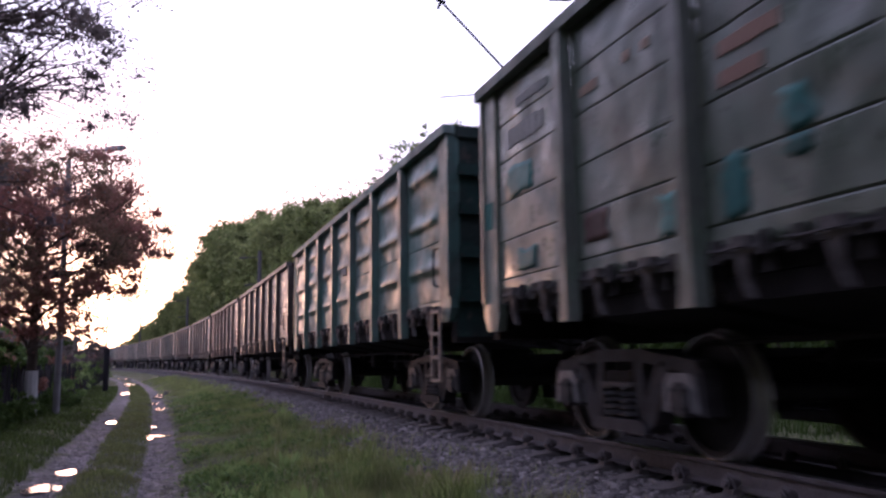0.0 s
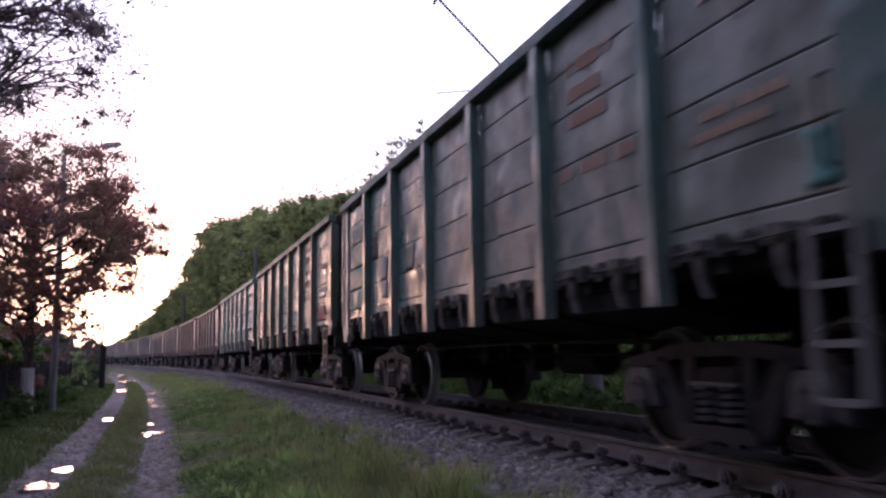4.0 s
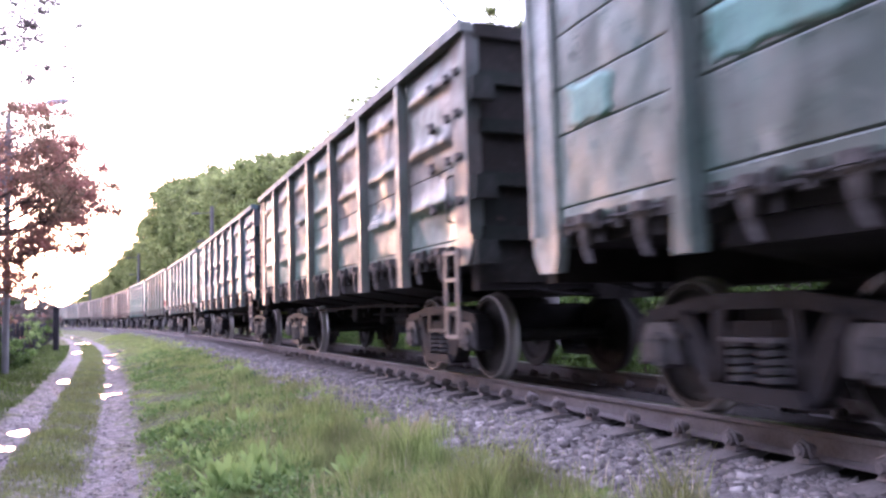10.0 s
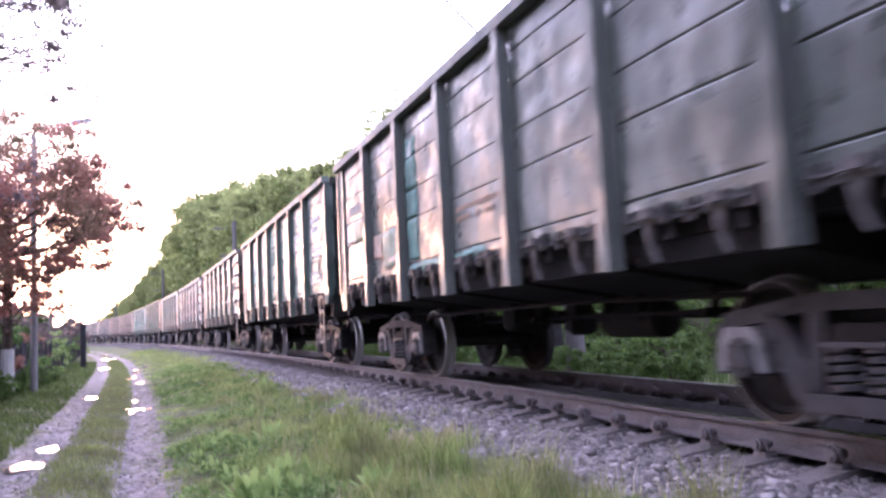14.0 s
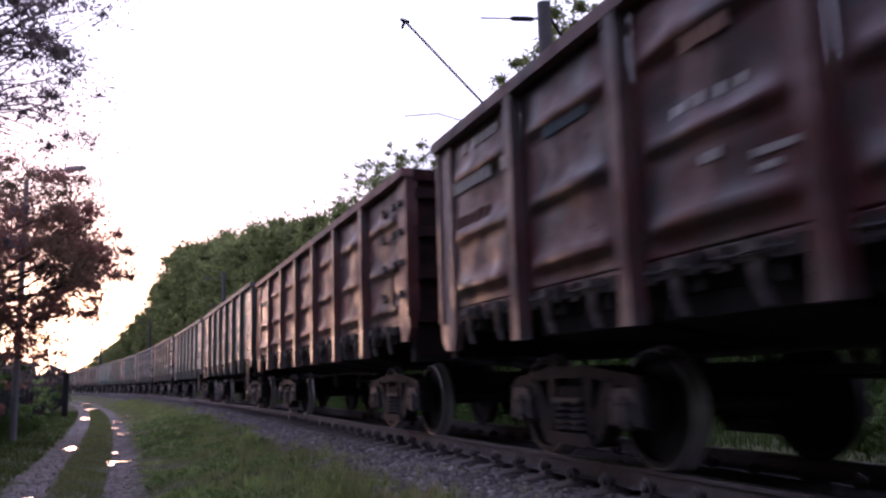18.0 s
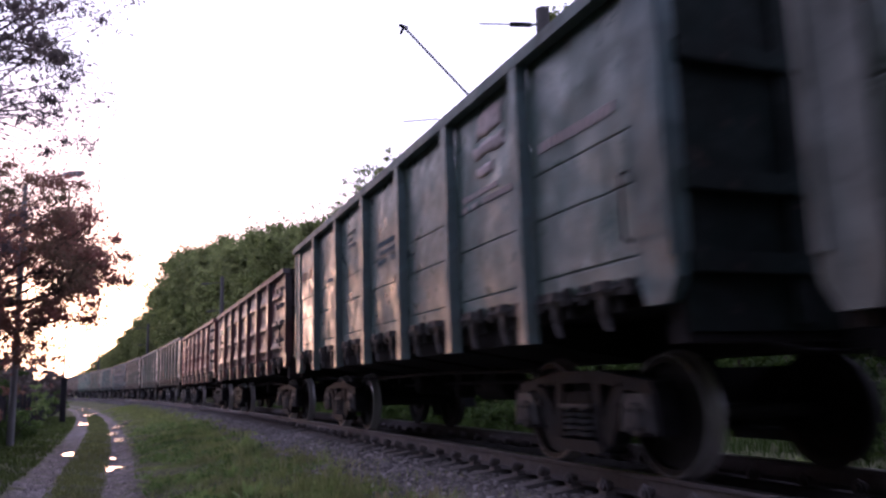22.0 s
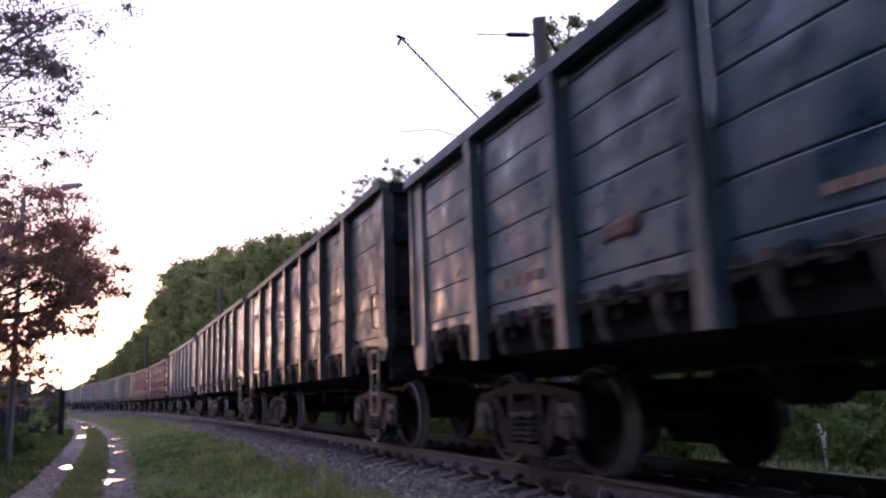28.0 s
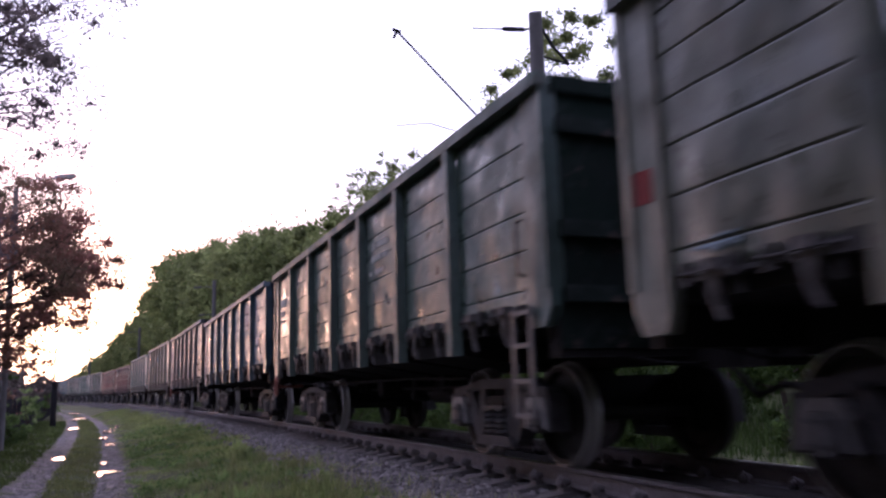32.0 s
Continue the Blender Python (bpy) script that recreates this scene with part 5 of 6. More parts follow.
def weed(x, y, h, n, seed, dry=False):
    rnd = random.Random(seed)
    a = math.atan2(y, x - TC + RAD)
    z = float(ground_z(a * RAD, math.hypot(x - TC + RAD, y) - RAD))
    root = tagged(new("weed_plant"), "dry pale weed standing at the edge of the ballast" if dry else "bright green broad-leaved weed on the bank", "weed", group="weeds on the bank")
    root.matrix_world = pose(x, y, z - 0.01)
    for q in range(n):
        bm = bmesh.new()
        th, tilt, ln = rnd.uniform(0, math.tau), rnd.uniform(0.15, 1.0), h * rnd.uniform(0.45, 1.0)
        d, sd = Vector((math.cos(th) * math.sin(tilt), math.sin(th) * math.sin(tilt), math.cos(tilt))), Vector((-math.sin(th), math.cos(th), 0))
        b0 = Vector((rnd.uniform(-.06, .06), rnd.uniform(-.06, .06), 0))
        rows = []
        for f, w in ((0, 0.02), (0.35, 0.06), (0.6, 0.105), (0.85, 0.075), (1.0, 0.008)):
            c = b0 + d * ln * f - Vector((0, 0, 0.25 * ln * f * f * math.sin(tilt)))
            rows.append([bm.verts.new(c + sd * ln * w), bm.verts.new(c - Vector((0, 0, 0.02 * ln))), bm.verts.new(c - sd * ln * w)])
        for r0, r1 in zip(rows, rows[1:]):
            bm.faces.new((r0[0], r0[1], r1[1], r1[0]))
            bm.faces.new((r0[1], r0[2], r1[2], r1[1]))
        part("leaf", bm, M_STRAW if dry else M_WEED, root)


def build_weeds():
    rnd = random.Random(3)
    for x, y, h in ((0.62, 6.9, 0.3), (0.84, 7.25, 0.32), (1.02, 7.5, 0.3), (0.5, 6.55, 0.2), (0.78, 6.7, 0.24), (0.52, 10.3, 0.19), (0.62, 10.8, 0.17), (0.4, 9.8, 0.15),
                    (1.8, 15.4, 0.3), (1.2, 12.4, 0.17), (0.7, 13.0, 0.15)):
        weed(x, y, 1.4 * h, 30, int(x * 100 + y * 10))
    for x, y, h in ((0.98, 6.75, 0.36), (1.2, 7.2, 0.34), (0.34, 11.4, 0.2), (0.43, 9.0, 0.22), (0.6, 8.2, 0.26), (0.72, 10.9, 0.22), (0.55, 8.7, 0.2), (1.25, 10.2, 0.36), (0.9, 9.3, 0.2), (1.52, 6.1, 0.34), (1.7, 6.5, 0.3)):
        weed(x, y, h, 18, int(x * 100 + y * 10))
    for x, y, h in ((2.0, 6.85, 0.3), (2.22, 6.75, 0.34), (2.4, 6.95, 0.28), (2.12, 7.3, 0.3), (1.85, 6.5, 0.24)):
        weed(x, y, h, 22, int(x * 100 + y * 10), dry=True)


def build_low_weeds():
    """Small broad leaves all through the turf."""
    rs = np.random.RandomState(51)
    n = 1500
    s0, u0 = 3.6 * (34 / 3.6) ** rs.uniform(0, 1, n), rs.uniform(-4.5, -2.3, n)
    keep = clumpy(s0, u0, 1.6) > 0.42
    s0, u0 = s0[keep], u0[keep]
    m = 14
    s, u = np.repeat(s0, m), np.repeat(u0, m)
    k = len(s)
    s, u = s + rs.normal(0, 0.075, k), u + rs.normal(0, 0.075, k)
    a = s / RAD
    c = np.stack([TC - RAD + (RAD + u) * np.cos(a), (RAD + u) * np.sin(a), ground_z(s, u) + rs.uniform(0.0, 0.10, k)], 1)
    th, tilt = rs.uniform(0, 2 * np.pi, k), rs.uniform(0.1, 1.2, k)
    d = np.stack([np.cos(th) * np.cos(tilt), np.sin(th) * np.cos(tilt), np.sin(tilt)], 1)
    side = np.stack([-np.sin(th), np.cos(th), rs.uniform(-0.4, 0.4, k)], 1)
    ln = (rs.uniform(0.025, 0.07, k) * (1 + s / 40))[:, None]
    v = np.stack([c, c + ln * (0.5 * d + 0.3 * side), c + ln * d, c + ln * (0.5 * d - 0.3 * side)], 1).reshape(-1, 3)
    tagged(new("low_weeds", soup("low_weeds", v, np.arange(4 * k).reshape(-1, 4), M_LOWWEED)), "small broad-leaved weeds growing low in the turf", "weeds", kind="stuff")


def build_gravel():
    for name, n, s0, s1, seed, lo, hi in (("ballast_gravel", 36000, 2.2, 26, 12, 0.018, 0.054), ("ballast_gravel", 7000, 0, 10.2, 14, 0.022, 0.054), ("distant_ballast", 9000, 26, 110, 13, 0.03, 0.06)):
        rs = np.random.RandomState(seed)
        s = s0 * (s1 / s0) ** rs.uniform(0, 1, n) if s0 else rs.uniform(-8, 2.2, n)
        u = rs.uniform(-2.5, -0.9, n)
        keep = rs.uniform(0, 1, n) < np.interp(u, [-2.5, -2.1], [0.1, 1])
        s, u = s[keep], u[keep]
        n = len(s)
        r = rs.uniform(lo, hi, n)
        z = ground_z(s, u) + r * rs.uniform(-0.3, 0.5, n) - np.interp(u, [-1.4, -1.2], [0, 0.018])
        a = s / RAD
        c = np.stack([TC - RAD + (RAD + u) * np.cos(a), (RAD + u) * np.sin(a), z], 1)
        corner = np.array([(x, y, k) for k in (-1, 1) for y in (-1, 1) for x in (-1, 1)], float)
        v = corner[None] * rs.uniform(0.35, 1.0, (n, 8, 3)) * (r[:, None] * np.array([1.0, 0.9, 0.7]))[:, None, :]
        th, ph = rs.uniform(0, 6.283, n), rs.uniform(-0.8, 0.8, n)
        ct, st, cp, sp = np.cos(th)[:, None], np.sin(th)[:, None], np.cos(ph)[:, None], np.sin(ph)[:, None]
        y2, z2 = v[..., 1] * cp - v[..., 2] * sp, v[..., 1] * sp + v[..., 2] * cp
        v = np.stack([v[..., 0] * ct - y2 * st, v[..., 0] * st + y2 * ct, z2], -1) + c[:, None]
        f = np.array([(0, 2, 3, 1), (4, 5, 7, 6), (0, 1, 5, 4), (1, 3, 7, 5), (3, 2, 6, 7), (2, 0, 4, 6)])
        q = (np.arange(n)[:, None, None] * 8 + f[None]).reshape(-1, 4)
        tagged(new(name, soup(name, v.reshape(-1, 3), q, M_STONE)), "grey crushed-stone ballast along the rails", "gravel", kind="stuff")


def build_clods():
    rs = np.random.RandomState(31)
    n = 5000
    s = 4.0 * (35 / 4.0) ** rs.uniform(0, 1, n)
    u = np.where(rs.uniform(0, 1, n) < 0.5, rs.normal(-6.2, 0.28, n), rs.normal(-4.9, 0.3, n))
    r = rs.uniform(0.004, 0.02, n)
    a = s / RAD
    c = np.stack([TC - RAD + (RAD + u) * np.cos(a), (RAD + u) * np.sin(a), ground_z(s, u) + 0.2 * r], 1)
    corner = np.array([(x, y, k) for k in (-1, 1) for y in (-1, 1) for x in (-1, 1)], float)
    v = corner[None] * rs.uniform(0.4, 1.0, (n, 8, 3)) * (r[:, None] * np.array([1.3, 1.1, 0.6]))[:, None, :] + c[:, None]
    f = np.array([(0, 2, 3, 1), (4, 5, 7, 6), (0, 1, 5, 4), (1, 3, 7, 5), (3, 2, 6, 7), (2, 0, 4, 6)])
    q = (np.arange(n)[:, None, None] * 8 + f[None]).reshape(-1, 4)
    tagged(new("mud_clods", soup("mud_clods", v.reshape(-1, 3), q, M_STONE)), "small stones and clods of mud on the dirt track", "gravel", kind="stuff")


build_clods()
build_grass()
build_weeds()
build_low_weeds()
build_gravel()


# ---- dirt track and its edge ----
def puddle(x, y, rx, ry, seed):
    rnd = random.Random(seed)
    a = math.atan2(y, x - TC + RAD)
    z = float(ground_z(a * RAD, math.hypot(x - TC + RAD, y) - RAD))
    bm = bmesh.new()
    ring = []
    for k in range(28):
        t = k * math.tau / 28
        w = 1 + 0.16 * math.sin(3 * t + seed) + 0.1 * math.sin(5 * t + 2 * seed) + rnd.uniform(-.03, .03)
        ring.append((rx * w * math.cos(t), ry * w * math.sin(t)))
    extrude_profile(bm, ring, 2, -0.05, 0.03)
    ob = part("puddle", bm, M_WATER, None)
    ob.matrix_world = pose(x, y, z)
    tagged(ob, "still puddle in a muddy wheel rut", "puddle", group="puddles in the ruts", kind="structure")


for x, y, rx, ry in ((-1.94, 24.3, 0.34, 0.75), (-1.66, 13.65, 0.16, 0.34), (-1.68, 11.6, 0.24, 0.33), (-0.5, 18.9, 0.26, 0.16), (-0.62, 18.2, 0.06, 0.26), (-0.66, 21.3, 0.07, 0.3), (-2.9, 46, 0.3, 1.5), (-1.05, 40, 0.25, 1.8), (-5.6, 88, 0.6, 3.0), (-1.1, 33, 0.2, 0.7), (-0.68, 29.6, 0.22, 0.8), (-0.7, 43.5, 0.25, 1.6), (-3.6, 63, 0.5, 2.4)):
    puddle(x, y, rx, ry, int(10 * y))


def build_fence():
    fence = tagged(new("garden_fence"), "dark weathered board fence along the dirt track", "fence")
    rnd = random.Random(9)
    line = [(-4.8, 17.0), (-4.65, 24.0), (-4.62, 32.0), (-5.6, 56.0), (-7.2, 82.0)]

    def board(bm):
        prof = [(-0.065, 0), (0.065, 0), (0.065, 1.42), (0.0, 1.5), (-0.065, 1.42)]
        extrude_profile(bm, prof, 1, -0.012, 0.012)
    me = mesh_of("board", board, M_FENCE)

    def postm(bm):
        box(bm, -0.06, 0.06, -0.06, 0.06, -0.3, 1.6, 0.004)
    mp = mesh_of("fence_post", postm, M_FENCE)
    count = 0
    for (xa, ya), (xb, yb) in zip(line, line[1:]):
        ln = math.hypot(xb - xa, yb - ya)
        ang = math.degrees(math.atan2(yb - ya, xb - xa))
        d = 0.0
        while d < ln:
            x, y = xa + (xb - xa) * d / ln, ya + (yb - ya) * d / ln
            if count % 16 == 0:
                piece("fence_post", mp, fence, pose(x - 0.08, y, -0.85, 0, 0, ang))
            ob = piece("board", me, fence, pose(x, y, -0.8, rnd.uniform(-2, 2), rnd.uniform(-1.5, 1.5), ang))
            ob.scale = (1.0 if y < 45 else 2.0, 1, rnd.uniform(0.9, 1.1))
            d += 0.17 if y < 45 else 0.31
            count += 1
        bm = bmesh.new()
        for z in (0.35, 1.1):
            box(bm, 0, ln, 0.014, 0.05, z - 0.04, z + 0.04)
        r = part("fence_rail", bm, M_FENCE, fence)
        r.matrix_basis = pose(xa, ya, -0.8, 0, 0, ang)
    # lamp standard
    lamp = tagged(new("street_lamp"), "tall grey street lamp with a flat head on a bent arm", "street lamp")
    lamp.matrix_world = pose(-3.78, 28.0, 0)
    bm = bmesh.new()
    tube(bm, [(0, 0, -1.1), (0, 0, 7.4)], [0.105, 0.075], 14)
    part("pole", bm, M_LAMPPOLE, lamp)
    bm = bmesh.new()
    tube(bm, [(0, 0, 7.3), (0.12, 0, 7.6), (0.5, 0, 7.74), (1.1, 0, 7.82)], 0.03, 8)
    part("arm", bm, M_LAMPGREY, lamp)
    bm = bmesh.new()
    prof = [(1.05, 7.80), (1.15, 7.76), (1.62, 7.86), (1.74, 7.93), (1.66, 7.98), (1.3, 7.94), (1.08, 7.87)]
    extrude_profile(bm, prof, 1, -0.13, 0.13)
    part("lamp_head", bm, M_LAMPGREY, lamp, "pale grey lamp head")
    # gate post at the bend
    bm = bmesh.new()
    tube(bm, [(0, 0, -0.3), (0, 0, 2.45)], 0.15, 10)
    box(bm, -0.19, 0.19, -0.19, 0.19, 2.42, 2.54, 0.03)
    ob = part("gate_post", bm, M_FENCE, None, "dark square-capped gate post at the end of the fence")
    ob.matrix_world = pose(-4.1, 48.4, -0.9)
    tagged(ob, category="post")
    # distant pole with a crossarm
    far = tagged(new("utility_pole"), "thin distant utility pole with a crossarm", "utility pole")
    far.matrix_world = pose(-9.4, 110, -0.9)
    bm = bmesh.new()
    tube(bm, [(0, 0, -0.3), (0, 0, 8.6)], [0.14, 0.1], 10)
    part("pole", bm, M_BARK, far)
    bm = bmesh.new()
    box(bm, -0.9, 0.9, -0.05, 0.05, 7.2, 7.32)
    part("crossarm", bm, M_BARK, far)
    # pale forked stake beyond the track
    st = bmesh.new()
    tube(st, [(0, 0, -0.2), (0.01, 0, 0.45), (-0.05, 0.02, 0.76)], [0.036, 0.031, 0.02], 7)
    tube(st, [(0.01, 0, 0.45), (0.10, 0, 0.74)], [0.018, 0.012], 7)
    ob = part("forked_stake", st, M_WHITE, None, "pale forked stake stuck in the grass beyond the track")
    ob.matrix_world = on_line(10.5, 6.0, float(ground_z(10.5, 6.0)))
    tagged(ob, category="stake")


build_fence()


# ---- lettering and repainted patches on the wagons ----
COLOURS = {"pink": (0.66, 0.55, 0.54), "white": (0.62, 0.60, 0.57), "dim": (0.5, 0.49, 0.47), "tan": (0.46, 0.33, 0.25), "beige": (0.6, 0.48, 0.41), "orange": (0.46, 0.30, 0.24), "teal": (0.056, 0.192, 0.176), "mint": (0.16, 0.288, 0.248),
           "seagreen": (0.104, 0.2, 0.172), "blue": (0.064, 0.136, 0.208), "sky": (0.096, 0.288, 0.416), "red": (0.264, 0.056, 0.056), "green": (0.072, 0.128, 0.112), "brown": (0.12, 0.068, 0.056), "pale": (0.72, 0.71, 0.67), "steel": (0.16, 0.208, 0.24)}
MARK_MATS = {}


def mark_mat(colour):
    if colour not in MARK_MATS:
        c = COLOURS[colour]
        MARK_MATS[colour] = paint("worn_" + colour + "_paint", c, tuple(0.8 * v for v in c), wear=0.6, rough=0.45, dirt=tuple(0.45 * v + 0.03 for v in c))
    return MARK_MATS[colour]


def letter_mat(colour):
    if ("letters", colour) not in MARK_MATS:
        c = COLOURS[colour]
        MARK_MATS[("letters", colour)] = plain("worn_" + colour + "_lettering", c, tuple(0.6 * v for v in c), 0.7, 0, 1.5, 0.0)
    return MARK_MATS[("letters", colour)]


def corner_mark(j, end, z, width, height, colour):
    """A painted mark on the plate at a wagon's corner."""
    bm = bmesh.new()
    y = end * (BODY / 2 - 0.2)
    extrude_profile(bm, [(y - width / 2, z - height / 2), (y + width / 2, z - height / 2 + 0.01), (y + width / 2, z + height / 2), (y - width / 2, z + height / 2 - 0.01)], 0, -HALF - 0.042, -HALF - 0.03)
    part("painted_mark", bm, letter_mat(colour), WAGONS[j])


def bay(b, f):
    """Position along the wagon: bay 1 leads; f runs back from 0 to 1 between its posts."""
    y0, y1 = EDGES[7 - b] + 0.1, EDGES[8 - b] - 0.1
    return y1 + (y0 - y1) * f


def style_of(j):
    return GROOVES[STYLES.get(j, 'wide')]


def sheet(j, b, y, z):
    """Distance of the side sheet of wagon j from the wagon's middle."""
    return HALF + bulge(7 - b + 10 * (j % 3), 7 - b, SCHEMES[j][2], TOPS.get(j, 3.63), y, z)


def patch(j, b, f0, f1, z0, z1, colour):
    """A repainted area of one bay with brushed edges, broken where the sheet is grooved."""
    rnd = random.Random(int(1000 * (j + f0 + z0 + b)))
    cuts = [z0] + [z for z in style_of(j) if z0 + 0.03 < z < z1 - 0.03] + [z1]
    for a, c in zip(cuts, cuts[1:]):
        bm = bmesh.new()
        a, c = a + (0.012 if a > z0 else 0.0), c - (0.012 if c < z1 else 0.0)
        ya, yb = bay(b, f0), bay(b, f1)
        nz, ny = max(3, math.ceil((c - a) / 0.055)), max(4, math.ceil(abs(yb - ya) / 0.07))
        low = [a + (rnd.uniform(-0.02, 0.03) if a == z0 else 0.0) for _ in range(ny + 1)]
        high = [c + (rnd.uniform(-0.03, 0.02) if c == z1 else 0.0) for _ in range(ny + 1)]
        left = [rnd.uniform(-0.035, 0.035) for _ in range(nz + 1)]
        right = [rnd.uniform(-0.035, 0.035) for _ in range(nz + 1)]
        rows = []
        for r in range(nz + 1):
            row = []
            for q in range(ny + 1):
                g = q / ny
                y = ya + (yb - ya) * g + (left[r] * max(0.0, 1 - 3 * g) + right[r] * max(0.0, 3 * g - 2))
                z = low[q] + (high[q] - low[q]) * r / nz
                row.append((y, z, sheet(j, b, y, z)))
            rows.append(row)
        out = [[bm.verts.new((-x - 0.009, y, z)) for y, z, x in row] for row in rows]
        back = [[bm.verts.new((-x + 0.004, y, z)) for y, z, x in row] for row in rows]
        for r in range(nz):
            for q in range(ny):
                bm.faces.new((out[r][q], out[r][q + 1], out[r + 1][q + 1], out[r + 1][q])).smooth = True
        rim = [(0, q) for q in range(ny)] + [(r, ny) for r in range(nz)] + [(nz, q) for q in range(ny, 0, -1)] + [(r, 0) for r in range(nz, 0, -1)]
        for (r, q), (r2, q2) in zip(rim, rim[1:] + rim[:1]):
            bm.faces.new((out[r][q], out[r2][q2], back[r2][q2], back[r][q]))
        part("repainted_patch", bm, mark_mat(colour), WAGONS[j])


def letters(j, b, f0, f1, z, size, count, colour, proud=0.015):
    """A line of worn lettering, shown as bars."""
    rnd = random.Random(int(1000 * (j + f0 + z + b)))
    ya, yb = bay(b, f0), bay(b, f1)
    step = (yb - ya) / count

    def bar(bm):
        box(bm, -0.002, 0.022, -0.5, 0.5, -0.5, 0.5)
    me = mesh_of(("letter_bar", colour), bar, letter_mat(colour))
    for k in range(count):
        if rnd.random() < 0.12:
            continue
        hz = size * rnd.uniform(0.8, 1.0)
        y, w = ya + step * (k + 0.5), abs(step) * 0.31
        x0, x1 = sheet(j, b, y - w, z), sheet(j, b, y + w, z)
        lo, hi = sheet(j, b, y, z - hz / 2), sheet(j, b, y, z + hz / 2)
        turn, tip = math.degrees(math.atan2(x1 - x0, 2 * w)), max(-7.0, min(7.0, math.degrees(math.atan2(hi - lo, hz))))
        piece("letter_bar", me, WAGONS[j], pose(-max(0.5 * (x0 + x1), 0.5 * (lo + hi), sheet(j, b, y, z) - 0.004) - proud + 0.004, y, z, 0, -tip, turn) @ Matrix.Diagonal((1, 2 * w, hz, 1)))


def rows_of_text(j, b, f0, f1, z, n, size, colour):
    for k in range(n):
        letters(j, b, f0, f1 - 0.1 * (k % 2), z - k * size * 1.8, size, 9, colour)


def build_marks():
    letters(0, 1, 0.15, 0.95, 3.02, 0.20, 8, "dim")
    letters(0, 1, 0.3, 0.8, 3.35, 0.10, 6, "dim")
    patch(0, 1, 0.15, 0.55, 2.40, 2.72, "teal")
    patch(0, 1, 0.3, 0.6, 1.62, 1.85, "teal")
    patch(0, 2, 0.1, 0.35, 1.7, 1.95, "brown")
    patch(0, 2, 0.8, 0.98, 1.6, 1.9, "teal")
    patch(0, 3, 0.14, 0.28, 1.6, 2.0, "teal")
    patch(0, 3, 0.5, 0.64, 1.85, 2.25, "teal")
    rows_of_text(0, 3, 0.15, 0.52, 2.68, 2, 0.11, "orange")
    letters(0, 2, 0.1, 0.3, 3.0, 0.09, 3, "tan")
    letters(0, 2, 0.55, 0.8, 3.05, 0.09, 3, "tan")
    patch(0, 4, 0.28, 0.86, 2.32, 2.84, "teal")
    patch(0, 4, 0.38, 0.6, 2.36, 2.62, "white")
    patch(0, 4, 0.25, 0.84, 1.6, 2.3, "teal")
    patch(0, 4, 0.42, 0.62, 1.66, 1.9, "pale")
    patch(0, 5, 0.3, 0.78, 1.56, 1.96, "teal")
    patch(0, 5, 0.36, 0.58, 1.62, 1.92, "pale")
    rows_of_text(0, 6, 0.3, 0.78, 3.4, 3, 0.15, "orange")
    letters(0, 6, 0.08, 0.94, 2.56, 0.17, 8, "orange")
    letters(0, 6, 0.1, 0.92, 2.2, 0.12, 9, "orange")
    patch(0, 7, 0.34, 0.46, 2.86, 3.2, "orange")
    letters(0, 7, 0.5, 0.86, 2.76, 0.09, 6, "tan")
    rows_of_text(0, 7, 0.28, 0.88, 2.26, 2, 0.08, "white")
    patch(0, 7, 0.16, 0.8, 1.58, 1.9, "red")
    letters(0, 7, 0.82, 1.0, 1.72, 0.2, 2, "tan")
    patch(0, 7, 0.5, 0.7, 1.43, 1.53, "teal")
    patch(1, 1, 0.1, 0.95, 1.62, 3.2, "teal")
    letters(1, 1, 0.2, 0.95, 3.0, 0.2, 8, "dim")
    patch(1, 2, 0.1, 0.35, 2.4, 2.8, "brown")
    patch(1, 2, 0.5, 0.75, 1.7, 2.35, "blue")
    patch(1, 2, 0.75, 0.95, 2.4, 2.8, "steel")
    patch(1, 3, 0.3, 0.6, 2.0, 2.35, "green")
    rows_of_text(1, 6, 0.25, 0.7, 3.2, 3, 0.13, "orange")
    letters(1, 6, 0.1, 0.9, 2.3, 0.12, 9, "orange")
    letters(1, 7, 0.28, 0.73, 3.1, 0.22, 2, "orange")
    rows_of_text(1, 7, 0.22, 0.8, 2.26, 2, 0.07, "tan")
    patch(1, 7, 0.86, 1.0, 1.62, 1.95, "teal")
    patch(1, 7, 0.9, 1.0, 3.25, 3.5, "blue")
    letters(2, 1, 0.15, 0.9, 2.99, 0.15, 7, "steel")
    letters(2, 2, 0.2, 0.9, 2.99, 0.17, 7, "dim")
    letters(3, 6, 0.15, 0.5, 2.08, 0.09, 4, "pale")
    letters(3, 6, 0.15, 0.45, 1.96, 0.06, 4, "pale")
    letters(3, 3, 0.2, 0.5, 2.55, 0.12, 3, "dim")
    patch(4, 2, 0.1, 0.95, 2.16, 2.9, "mint")
    patch(4, 1, 0.1, 0.5, 2.16, 2.5, "mint")
    patch(4, 3, 0.35, 0.7, 1.7, 2.1, "mint")
    patch(4, 4, 0.03, 0.98, 1.58, 3.54, "seagreen")
    rows_of_text(4, 4, 0.25, 0.75, 2.72, 2, 0.09, "mint")
    patch(4, 5, 0.03, 0.2, 2.3, 3.5, "seagreen")
    patch(4, 6, 0.4, 0.85, 3.08, 3.36, "pale")
    rows_of_text(4, 6, 0.12, 0.95, 2.86, 3, 0.09, "pale")
    letters(4, 7, 0.23, 0.78, 3.0, 0.13, 3, "pale")
    letters(4, 7, 0.23, 0.7, 2.8, 0.13, 4, "pale")
